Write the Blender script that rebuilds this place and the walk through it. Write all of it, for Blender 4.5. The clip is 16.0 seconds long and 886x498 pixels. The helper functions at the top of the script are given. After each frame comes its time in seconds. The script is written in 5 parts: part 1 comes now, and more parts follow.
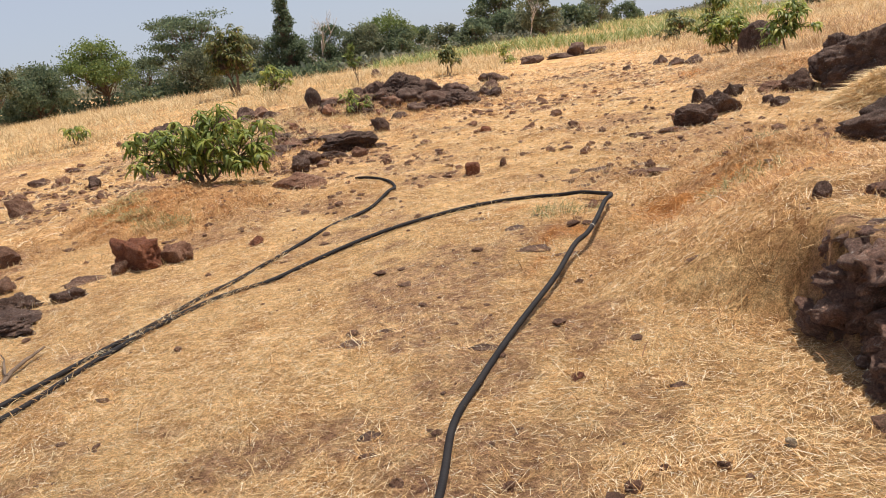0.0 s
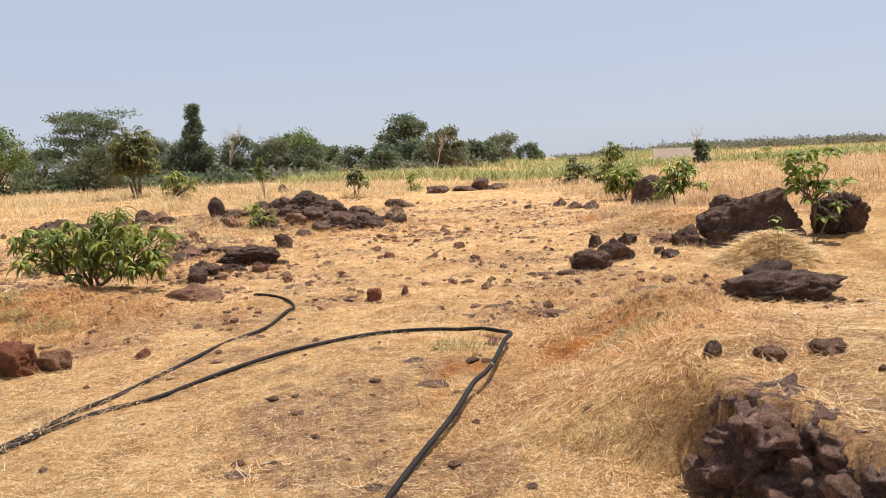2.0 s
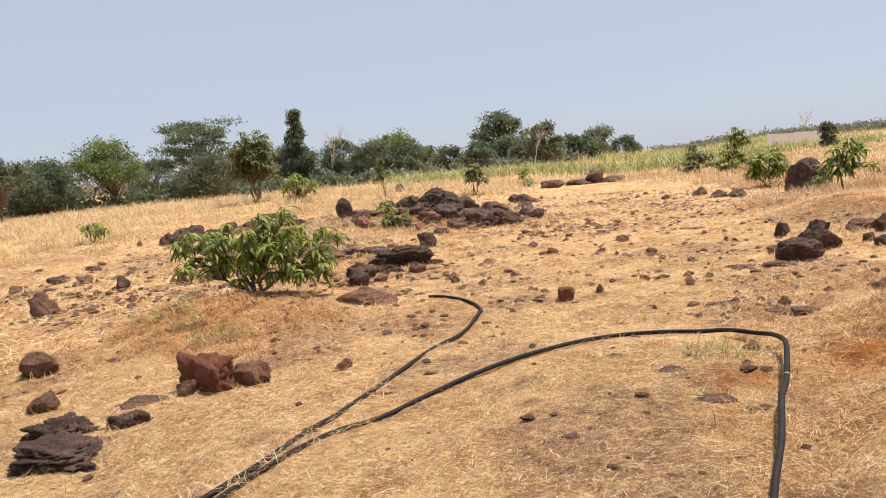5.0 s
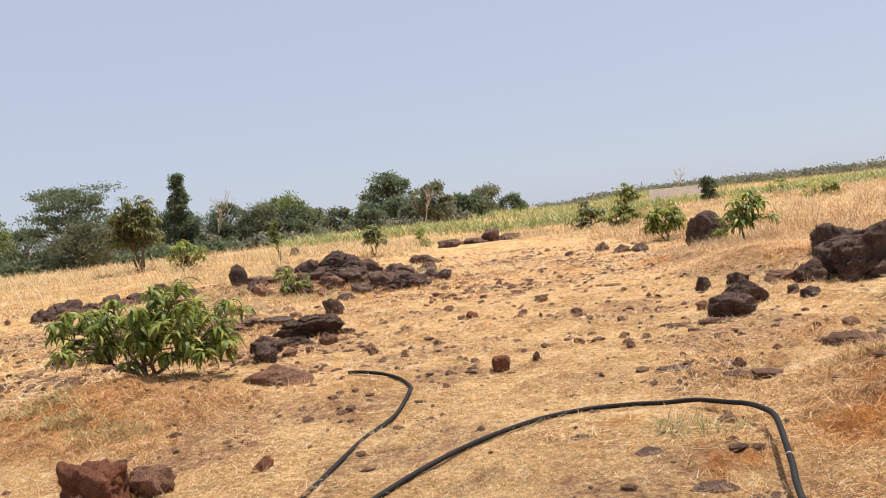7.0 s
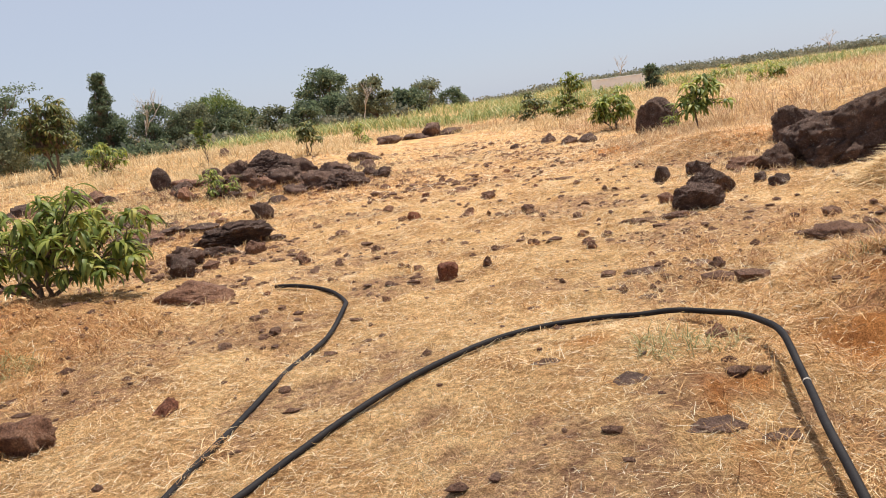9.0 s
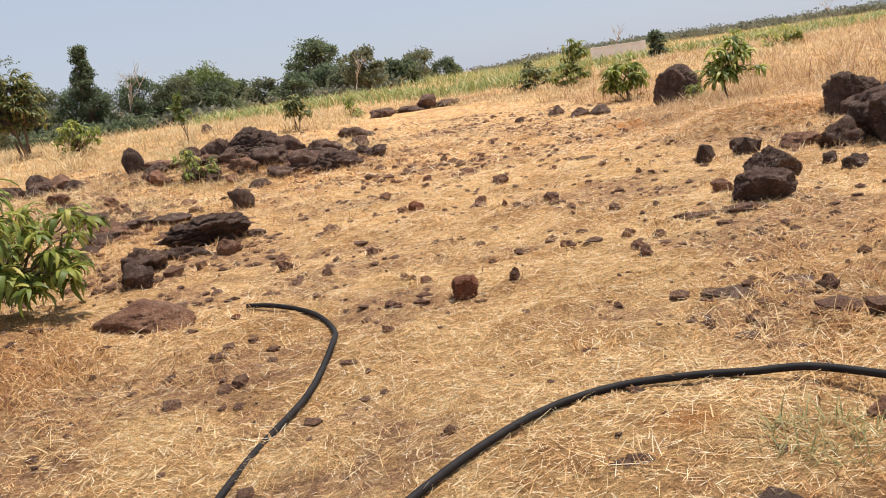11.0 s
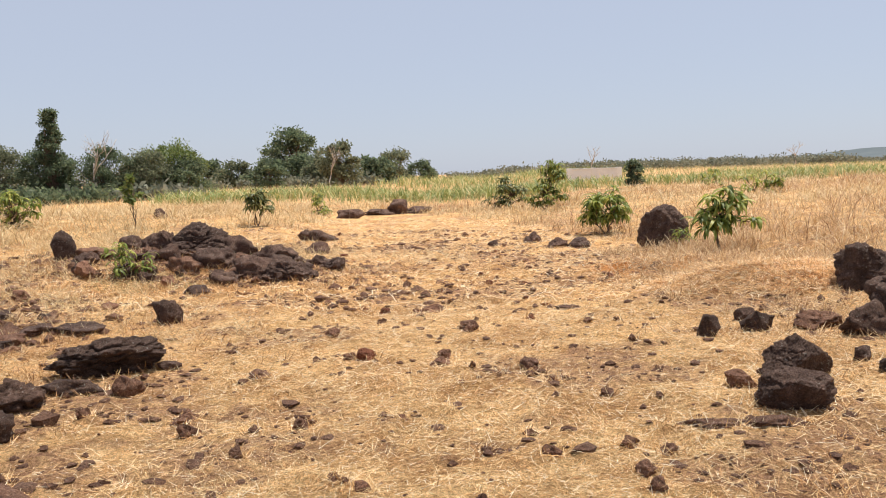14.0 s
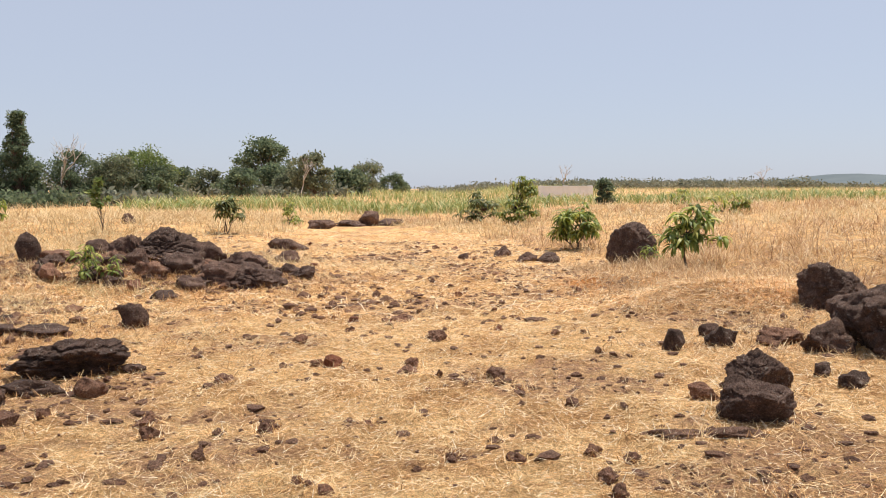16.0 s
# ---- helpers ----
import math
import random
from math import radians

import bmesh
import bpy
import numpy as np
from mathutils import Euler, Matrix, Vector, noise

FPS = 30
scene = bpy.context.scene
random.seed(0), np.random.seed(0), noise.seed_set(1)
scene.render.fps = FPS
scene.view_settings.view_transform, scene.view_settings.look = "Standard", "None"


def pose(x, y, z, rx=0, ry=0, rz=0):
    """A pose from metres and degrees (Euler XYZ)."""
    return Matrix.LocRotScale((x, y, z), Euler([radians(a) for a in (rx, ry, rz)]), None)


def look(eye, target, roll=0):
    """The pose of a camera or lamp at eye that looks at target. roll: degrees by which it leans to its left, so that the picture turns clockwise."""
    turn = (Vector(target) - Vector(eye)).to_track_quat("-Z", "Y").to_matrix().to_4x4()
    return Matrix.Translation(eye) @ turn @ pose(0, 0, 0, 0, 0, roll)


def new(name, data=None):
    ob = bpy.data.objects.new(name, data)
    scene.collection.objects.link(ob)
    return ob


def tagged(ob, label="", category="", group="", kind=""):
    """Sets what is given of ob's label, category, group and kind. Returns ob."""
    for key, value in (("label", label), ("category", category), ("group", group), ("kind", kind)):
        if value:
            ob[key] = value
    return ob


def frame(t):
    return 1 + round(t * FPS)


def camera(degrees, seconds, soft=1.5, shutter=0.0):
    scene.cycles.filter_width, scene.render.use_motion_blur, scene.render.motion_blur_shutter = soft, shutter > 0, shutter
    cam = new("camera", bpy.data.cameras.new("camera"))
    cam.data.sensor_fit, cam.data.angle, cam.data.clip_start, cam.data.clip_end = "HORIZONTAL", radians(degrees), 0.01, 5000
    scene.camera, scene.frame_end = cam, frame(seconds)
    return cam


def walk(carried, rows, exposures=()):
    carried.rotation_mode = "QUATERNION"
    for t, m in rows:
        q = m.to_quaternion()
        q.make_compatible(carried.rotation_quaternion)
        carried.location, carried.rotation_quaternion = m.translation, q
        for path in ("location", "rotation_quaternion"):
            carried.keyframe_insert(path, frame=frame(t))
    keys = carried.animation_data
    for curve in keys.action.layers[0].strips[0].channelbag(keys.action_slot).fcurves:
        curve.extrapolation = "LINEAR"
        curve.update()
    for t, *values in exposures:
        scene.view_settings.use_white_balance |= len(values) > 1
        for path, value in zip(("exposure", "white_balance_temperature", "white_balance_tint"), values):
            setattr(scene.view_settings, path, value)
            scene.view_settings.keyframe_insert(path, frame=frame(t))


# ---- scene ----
EXPO = [(0, 0.40), (0.5, 0.41), (1.5, 0.50), (3, 0.53), (9, 0.51), (12, 0.46), (16, 0.52)]
cam = camera(56.18, 16.0, soft=1.0)
PATH = [
    (0.0, 1.994, -4.745, 1.392, 76.25, 8.10, 16.43),
    (0.5, 1.987, -4.725, 1.410, 77.92, 8.51, 15.06),
    (1.0, 1.982, -4.723, 1.428, 81.23, 5.98, 13.20),
    (1.5, 1.974, -4.720, 1.445, 83.43, 3.21, 12.16),
    (2.0, 1.949, -4.730, 1.455, 84.05, 2.51, 10.12),
    (2.5, 1.887, -4.750, 1.438, 83.37, 1.06, 9.74),
    (3.0, 1.746, -4.661, 1.415, 84.04, 1.16, 12.75),
    (3.5, 1.528, -4.597, 1.426, 85.12, 3.47, 16.93),
    (3.7, 1.429, -4.571, 1.423, 85.32, 3.56, 18.04),
    (5.8, 0.456, -3.997, 1.397, 83.88, 7.95, 9.88),
    (6.0, 0.373, -3.969, 1.415, 84.50, 7.12, 6.54),
    (6.5, 0.304, -3.828, 1.416, 85.88, 5.02, 5.20),
    (7.0, 0.361, -3.579, 1.432, 87.78, 6.11, 8.27),
    (7.5, 0.332, -3.405, 1.410, 86.91, 5.90, 8.92),
    (8.0, 0.262, -3.159, 1.425, 85.05, 5.17, 4.30),
    (8.5, 0.267, -2.973, 1.389, 81.48, 6.78, 0.25),
    (9.0, 0.270, -2.670, 1.358, 80.21, 7.45, 4.14),
    (9.2, 0.236, -2.530, 1.344, 79.65, 7.83, 6.10),
    (11.3, 0.016, -1.151, 1.385, 77.91, 8.49, 2.54),
    (11.5, 0.000, -1.068, 1.427, 77.71, 9.16, 1.52),
    (12.0, 0.032, -0.826, 1.400, 78.23, 10.36, 2.85),
    (12.5, 0.124, -0.540, 1.415, 80.70, 8.30, 4.77),
    (13.0, 0.080, -0.223, 1.438, 83.28, 5.90, 1.72),
    (13.5, 0.003, 0.006, 1.567, 83.85, 4.30, 1.39),
    (14.0, -0.006, 0.029, 1.596, 84.88, 1.75, 1.89),
    (14.5, 0.009, 0.015, 1.579, 86.72, -0.28, -1.06),
    (15.0, 0.035, 0.026, 1.572, 86.50, 0.27, -3.62),
    (15.5, 0.032, 0.036, 1.559, 85.55, 0.13, -2.41),
    (16.0, 0.000, 0.000, 1.552, 85.86, 0.17, 0.00),
]
walk(cam, [(t, pose(x, y, z, a, b, c)) for t, x, y, z, a, b, c in PATH], exposures=EXPO)

# ---- light ----
SUN_TURN, SUN_HIGH = 52.0, 69.0  # degrees to the right of straight ahead, and above the horizon
sun = new("sun", bpy.data.lights.new("sun", "SUN"))
sun.data.energy, sun.data.angle, sun.data.color = 4.3, radians(0.6), (1.0, 0.94, 0.86)
sun.matrix_world = look((30 * math.sin(radians(SUN_TURN)), 30 * math.cos(radians(SUN_TURN)), 30 * math.tan(radians(SUN_HIGH))), (0, 0, 0))
world = bpy.data.worlds.new("hazy_sky")
scene.world = world
world.use_nodes = True
sky = world.node_tree.nodes.new("ShaderNodeTexSky")
sky.sky_type, sky.sun_disc = "NISHITA", False
sky.sun_elevation, sky.sun_rotation = radians(SUN_HIGH), radians(SUN_TURN)
sky.air_density, sky.dust_density, sky.ozone_density = 1.0, 1.2, 3.0
sky.altitude = 600
haze = world.node_tree.nodes.new("ShaderNodeMix")  # thick dry-season haze pales the whole sky
haze.data_type = "RGBA"
haze.inputs[0].default_value, haze.inputs[7].default_value = 0.84, (3.15, 3.42, 4.12, 1)
world.node_tree.links.new(sky.outputs[0], haze.inputs[6])
world.node_tree.links.new(haze.outputs[2], world.node_tree.nodes["Background"].inputs[0])
world.node_tree.nodes["Background"].inputs[1].default_value = 0.117


# ---- materials ----
def mix(nt, a, b, fac, mode="MIX"):
    n = nt.nodes.new("ShaderNodeMix")
    n.data_type, n.blend_type = "RGBA", mode
    for socket, v in ((n.inputs[0], fac), (n.inputs[6], a), (n.inputs[7], b)):
        if hasattr(v, "is_linked"):
            nt.links.new(v, socket)
        elif isinstance(v, tuple):
            socket.default_value = (*v, 1)
        else:
            socket.default_value = v
    return n.outputs[2]


def ramp(nt, source, *stops):
    n = nt.nodes.new("ShaderNodeValToRGB")
    nt.links.new(source, n.inputs[0])
    while len(n.color_ramp.elements) < len(stops):
        n.color_ramp.elements.new(0.5)
    for e, (at, c) in zip(n.color_ramp.elements, stops):
        e.position, e.color = at, (*c, 1) if isinstance(c, tuple) else (c, c, c, 1)
    return n.outputs[0]


def grain(nt, scale, detail=5.0, rough=0.6, stretch=None):
    co = nt.nodes.new("ShaderNodeTexCoord").outputs["Object"]
    if stretch:
        m = nt.nodes.new("ShaderNodeMapping")
        m.inputs["Scale"].default_value = stretch
        nt.links.new(co, m.inputs[0])
        co = m.outputs[0]
    n = nt.nodes.new("ShaderNodeTexNoise")
    n.inputs["Scale"].default_value, n.inputs["Detail"].default_value, n.inputs["Roughness"].default_value = scale, detail, rough
    nt.links.new(co, n.inputs["Vector"])
    return n.outputs["Fac"]


def surface(name, rough=0.9, spec=0.2):
    m = bpy.data.materials.new(name)
    m.use_nodes = True
    b = m.node_tree.nodes["Principled BSDF"]
    b.inputs["Roughness"].default_value = rough
    b.inputs["Specular IOR Level"].default_value = spec
    return m, m.node_tree, b


def relief(nt, b, height, strength, distance):
    n = nt.nodes.new("ShaderNodeBump")
    n.inputs["Strength"].default_value, n.inputs["Distance"].default_value = strength, distance
    nt.links.new(height, n.inputs["Height"])
    nt.links.new(n.outputs[0], b.inputs["Normal"])


def rock_material(name, dark, mid, light, lichen, rough=0.72):
    m, nt, b = surface(name, rough, 0.25)
    big = ramp(nt, grain(nt, 6.0, 10, 0.78), (0.34, dark), (0.52, mid), (0.70, light))
    one = nt.nodes.new("ShaderNodeObjectInfo").outputs["Random"]
    big = mix(nt, big, ramp(nt, one, (0.0, (0.76, 0.73, 0.71)), (1.0, (1.25, 1.12, 1.03))), 0.8, "MULTIPLY")
    fleck = ramp(nt, grain(nt, 42, 5, 0.75), (0.58, 0.0), (0.64, lichen))
    blot = ramp(nt, grain(nt, 9, 4, 0.6), (0.46, 0.0), (0.60, 1.0))
    big = mix(nt, big, (0.40, 0.37, 0.32), mix(nt, (0.0, 0.0, 0.0), fleck, blot))
    pits = ramp(nt, grain(nt, 85, 6, 0.8), (0.36, 0.40), (0.50, 0.95), (0.64, 1.7))
    nt.links.new(mix(nt, big, pits, 0.85, "MULTIPLY"), b.inputs["Base Color"])
    relief(nt, b, grain(nt, 34, 12, 0.85), 1.0, 0.07)
    return m


def blade_material(name, *stops, through_light=0.25, rough=0.6):
    m, nt, b = surface(name, rough, 0.3)
    geo = nt.nodes.new("ShaderNodeNewGeometry")
    c = ramp(nt, geo.outputs["Random Per Island"], *stops)
    c = mix(nt, c, ramp(nt, grain(nt, 0.6, 3), (0.3, 0.78), (0.7, 1.12)), 0.8, "MULTIPLY")
    nt.links.new(c, b.inputs["Base Color"])
    t = nt.nodes.new("ShaderNodeBsdfTranslucent")
    nt.links.new(c, t.inputs[0])
    s = nt.nodes.new("ShaderNodeMixShader")
    s.inputs[0].default_value = through_light
    nt.links.new(b.outputs[0], s.inputs[1])
    nt.links.new(t.outputs[0], s.inputs[2])
    nt.links.new(s.outputs[0], nt.nodes["Material Output"].inputs[0])
    return m


def leaf_material(name, *stops, through_light=0.4, rough=0.5):
    """As blade_material, but varied from leaf object to leaf object."""
    m, nt, b = surface(name, rough, 0.5)
    c = ramp(nt, nt.nodes.new("ShaderNodeObjectInfo").outputs["Random"], *stops)
    c = mix(nt, c, ramp(nt, grain(nt, 18, 3), (0.3, 0.8), (0.7, 1.15)), 0.7, "MULTIPLY")
    nt.links.new(c, b.inputs["Base Color"])
    t = nt.nodes.new("ShaderNodeBsdfTranslucent")
    nt.links.new(c, t.inputs[0])
    s = nt.nodes.new("ShaderNodeMixShader")
    s.inputs[0].default_value = through_light
    nt.links.new(b.outputs[0], s.inputs[1])
    nt.links.new(t.outputs[0], s.inputs[2])
    nt.links.new(s.outputs[0], nt.nodes["Material Output"].inputs[0])
    return m


def ground_material():
    m, nt, b = surface("dry_ground", 0.95, 0.1)
    straw = ramp(nt, grain(nt, 9, 8, 0.7, (1.0, 1.6, 1.0)), (0.30, (0.42, 0.235, 0.098)), (0.48, (0.64, 0.40, 0.178)), (0.66, (0.80, 0.56, 0.28)))
    earth = ramp(nt, grain(nt, 14, 8, 0.7), (0.3, (0.28, 0.125, 0.052)), (0.55, (0.50, 0.285, 0.12)), (0.75, (0.65, 0.41, 0.19)))
    patch = ramp(nt, grain(nt, 1.1, 7, 0.7), (0.47, 0.0), (0.58, 0.85))
    c = mix(nt, straw, earth, patch)
    crust = nt.nodes.new("ShaderNodeAttribute")
    crust.attribute_name = "bare"
    broken = mix(nt, (0.0, 0.0, 0.0), crust.outputs["Color"], ramp(nt, grain(nt, 9, 6, 0.7), (0.35, 0.25), (0.6, 1.0)))
    c = mix(nt, c, ramp(nt, grain(nt, 12, 8, 0.75), (0.34, (0.18, 0.092, 0.060)), (0.5, (0.38, 0.215, 0.125)), (0.66, (0.66, 0.43, 0.22))), broken)
    soil = nt.nodes.new("ShaderNodeAttribute")
    soil.attribute_name = "soil"
    red = ramp(nt, grain(nt, 7, 8, 0.7), (0.3, (0.30, 0.105, 0.03)), (0.6, (0.58, 0.25, 0.075)), (0.8, (0.70, 0.38, 0.14)))
    c = mix(nt, c, red, soil.outputs["Fac"])
    c = mix(nt, c, ramp(nt, grain(nt, 38, 5, 0.75), (0.34, (0.58, 0.54, 0.50)), (0.56, (1.25, 1.25, 1.25))), 0.85, "MULTIPLY")
    c = mix(nt, c, ramp(nt, grain(nt, 3.2, 6, 0.7), (0.36, (0.80, 0.76, 0.74)), (0.56, (1.12, 1.12, 1.12))), 0.8, "MULTIPLY")
    c = mix(nt, c, ramp(nt, grain(nt, 150, 3, 0.7), (0.36, (0.60, 0.57, 0.54)), (0.50, (1.08, 1.08, 1.08)), (0.66, (1.5, 1.5, 1.55))), 0.9, "MULTIPLY")
    nt.links.new(c, b.inputs["Base Color"])
    relief(nt, b, grain(nt, 30, 12, 0.85), 1.0, 0.06)
    return m


def plain_material(name, a, c, scale, rough=0.8, spec=0.3, bump_size=0.0, bump_scale=40.0, stretch=None):
    m, nt, b = surface(name, rough, spec)
    nt.links.new(ramp(nt, grain(nt, scale, 7, 0.65, stretch), (0.3, a), (0.7, c)), b.inputs["Base Color"])
    if bump_size:
        relief(nt, b, grain(nt, bump_scale, 8, 0.7, stretch), 0.8, bump_size)
    return m


GROUND = ground_material()
ROCK = rock_material("dark_weathered_laterite", (0.068, 0.042, 0.032), (0.155, 0.097, 0.073), (0.31, 0.21, 0.16), 0.85, 0.8)
STONE = rock_material("brown_laterite_stone", (0.15, 0.074, 0.048), (0.31, 0.168, 0.105), (0.47, 0.295, 0.195), 0.35)
RED_STONE = rock_material("red_laterite_block", (0.16, 0.060, 0.034), (0.29, 0.115, 0.062), (0.44, 0.21, 0.12), 0.15)
WALL_ROCK = rock_material("red_brown_wall_rock", (0.125, 0.070, 0.053), (0.29, 0.172, 0.127), (0.49, 0.335, 0.255), 0.7, 0.6)
PALE_STONE = rock_material("pale_stone", (0.42, 0.33, 0.22), (0.58, 0.48, 0.34), (0.70, 0.62, 0.48), 0.1)
GREY_SLAB = rock_material("grey_bedrock", (0.13, 0.078, 0.058), (0.25, 0.152, 0.108), (0.40, 0.26, 0.18), 0.4)
STRAW = blade_material("cut_straw", (0.0, (0.25, 0.120, 0.050)), (0.22, (0.55, 0.29, 0.112)), (0.46, (0.81, 0.49, 0.208)), (0.70, (0.94, 0.675, 0.35)), (1.0, (0.99, 0.90, 0.68)))
TALL = blade_material("standing_dry_grass", (0.0, (0.26, 0.135, 0.065)), (0.4, (0.50, 0.31, 0.15)), (0.8, (0.67, 0.465, 0.245)), (1.0, (0.86, 0.71, 0.46)))
PALE = blade_material("pale_dry_grass", (0.0, (0.38, 0.25, 0.12)), (0.5, (0.62, 0.45, 0.235)), (1.0, (0.84, 0.69, 0.42)))
CROP = blade_material("ripening_crop", (0.0, (0.14, 0.20, 0.06)), (0.45, (0.26, 0.31, 0.10)), (0.8, (0.42, 0.41, 0.16)), (1.0, (0.66, 0.54, 0.27)))
SCRUB = blade_material("dry_brown_scrub", (0.0, (0.22, 0.098, 0.043)), (0.4, (0.47, 0.245, 0.098)), (0.75, (0.66, 0.375, 0.15)), (1.0, (0.80, 0.55, 0.27)))
WEED = blade_material("faded_green_grass", (0.0, (0.16, 0.17, 0.06)), (0.5, (0.30, 0.27, 0.11)), (1.0, (0.48, 0.38, 0.18)))
FOLIAGE = blade_material("tree_foliage", (0.0, (0.098, 0.132, 0.078)), (0.5, (0.155, 0.195, 0.108)), (1.0, (0.23, 0.265, 0.145)), through_light=0.6, rough=0.55)
FOLIAGE_LIGHT = blade_material("light_tree_foliage", (0.0, (0.11, 0.15, 0.045)), (0.5, (0.18, 0.235, 0.07)), (1.0, (0.29, 0.33, 0.10)), through_light=0.4, rough=0.5)
FOLIAGE_DUSTY = blade_material("dusty_foliage", (0.0, (0.125, 0.145, 0.085)), (0.5, (0.19, 0.205, 0.12)), (1.0, (0.28, 0.28, 0.165)), through_light=0.6, rough=0.7)
FOLIAGE_MANGO = blade_material("olive_mango_foliage", (0.0, (0.065, 0.088, 0.028)), (0.55, (0.15, 0.175, 0.055)), (1.0, (0.38, 0.32, 0.10)), through_light=0.4, rough=0.45)
MANGO_LEAF = leaf_material("mango_leaf", (0.0, (0.10, 0.145, 0.035)), (0.40, (0.23, 0.29, 0.06)), (0.75, (0.42, 0.45, 0.10)), (1.0, (0.60, 0.55, 0.15)), through_light=0.5)
DULL_LEAF = leaf_material("olive_mango_leaf", (0.0, (0.065, 0.088, 0.028)), (0.5, (0.14, 0.165, 0.050)), (0.85, (0.26, 0.25, 0.075)), (1.0, (0.44, 0.36, 0.12)), through_light=0.35)
BROAD_LEAF = leaf_material("broad_leaf", (0.0, (0.15, 0.20, 0.045)), (0.6, (0.29, 0.37, 0.08)), (1.0, (0.46, 0.50, 0.14)), through_light=0.6)
STRAW_PALE = blade_material("pale_raked_straw", (0.0, (0.58, 0.385, 0.175)), (0.5, (0.79, 0.575, 0.30)), (1.0, (0.93, 0.77, 0.49)))
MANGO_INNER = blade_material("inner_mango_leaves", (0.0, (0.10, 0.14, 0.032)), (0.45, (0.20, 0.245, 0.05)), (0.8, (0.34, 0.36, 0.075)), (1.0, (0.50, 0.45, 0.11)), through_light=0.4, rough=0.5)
BARK = plain_material("grey_brown_bark", (0.10, 0.07, 0.05), (0.24, 0.17, 0.12), 9, 0.9, 0.2, 0.02, 30, (1, 1, 0.25))
DEAD_WOOD = plain_material("bleached_dead_wood", (0.36, 0.31, 0.26), (0.58, 0.52, 0.45), 12, 0.9, 0.2)
PIPE = plain_material("dusty_black_polythene", (0.009, 0.0075, 0.0085), (0.024, 0.020, 0.019), 7, 0.68, 0.2, 0.002, 90)
CEMENT = plain_material("pale_cement_render", (0.74, 0.73, 0.71), (0.86, 0.85, 0.83), 1.5, 0.9, 0.2, 0.01, 12)
# leaf colours paled and greyed to paint in the haze of distance
FAR_FOLIAGE = blade_material("far_hazed_foliage", (0.0, (0.15, 0.165, 0.115)), (0.5, (0.22, 0.23, 0.16)), (1.0, (0.30, 0.29, 0.21)), through_light=0.35, rough=0.8)
# aerial haze over the hill is painted into its blue-grey base colour
HILL = plain_material("hazed_wooded_slope", (0.105, 0.125, 0.135), (0.15, 0.17, 0.175), 0.012, 1.0, 0.0)


# ---- mesh helpers ----
def sheet(name, verts, faces, material, smooth=True):
    """A mesh object from numpy arrays of corners and of equal-sided faces."""
    me = bpy.data.meshes.new(name)
    n = faces.shape[1]
    me.vertices.add(len(verts))
    me.vertices.foreach_set("co", np.ascontiguousarray(verts, np.float32).ravel())
    me.loops.add(faces.size)
    me.loops.foreach_set("vertex_index", np.ascontiguousarray(faces, np.int32).ravel())
    me.polygons.add(len(faces))
    me.polygons.foreach_set("loop_start", np.arange(0, faces.size, n, dtype=np.int32))
    me.polygons.foreach_set("use_smooth", np.full(len(faces), smooth))
    me.update(calc_edges=True)
    me.materials.append(material)
    return new(name, me)


def part(name, bm, material, parent, label="", smooth=True):
    """Links a bmesh as one mesh object under a thing or a part."""
    me = bpy.data.meshes.new(name)
    bm.to_mesh(me)
    bm.free()
    for p in me.polygons:
        p.use_smooth = smooth
    me.materials.append(material)
    ob = new(name, me)
    ob.parent = parent
    return tagged(ob, label)


def thing(name, x, y, z, label, category, group="", kind="", turn=0.0):
    ob = new(name)
    ob.matrix_world = pose(x, y, z, 0, 0, turn)
    return tagged(ob, label, category, group, kind)


def tube(bm, points, radii, sides=7):
    """A tapered tube through points."""
    rings = []
    for i, p in enumerate(points):
        p = Vector(p)
        ahead = Vector(points[min(i + 1, len(points) - 1)]) - Vector(points[max(i - 1, 0)])
        turn = ahead.to_track_quat("Z", "Y")
        rings.append([bm.verts.new(p + turn @ Vector((math.cos(a) * radii[i], math.sin(a) * radii[i], 0))) for a in (2 * math.pi * k / sides for k in range(sides))])
    for a, b in zip(rings, rings[1:]):
        for k in range(sides):
            bm.faces.new((a[k], a[(k + 1) % sides], b[(k + 1) % sides], b[k]))
    bm.faces.new(rings[-1])
    bm.faces.new(rings[0][::-1])


def crooked(a, b, n, wander, rng):
    """Points from a to b that wander off the straight line."""
    a, b = Vector(a), Vector(b)
    side = (b - a).length * wander
    return [a.lerp(b, i / n) + Vector(rng.uniform(-1, 1, 3)) * side * math.sin(math.pi * i / n) for i in range(n + 1)]


# ---- ground ----
LATTICE = np.random.default_rng(77).random((256, 256))


def cloudy(x, y, size, octaves=4):
    """Soft random field from 0 to 1 with spots of about that size in metres."""
    total, weight, amp = 0.0, 0.0, 1.0
    for _ in range(octaves):
        u, v = np.asarray(x, float) / size + 91.7, np.asarray(y, float) / size + 37.3
        i, j = np.floor(u).astype(int), np.floor(v).astype(int)
        fu, fv = u - i, v - j
        fu, fv = fu * fu * (3 - 2 * fu), fv * fv * (3 - 2 * fv)
        at = lambda a, c: LATTICE[a % 256, c % 256]
        total = total + amp * ((at(i, j) * (1 - fu) + at(i + 1, j) * fu) * (1 - fv) + (at(i, j + 1) * (1 - fu) + at(i + 1, j + 1) * fu) * fv)
        weight, amp, size = weight + amp, amp * 0.6, size * 0.47
    return total / weight



def ease(a, b, v):
    t = np.clip((v - a) / (b - a), 0, 1)
    return t * t * (3 - 2 * t)


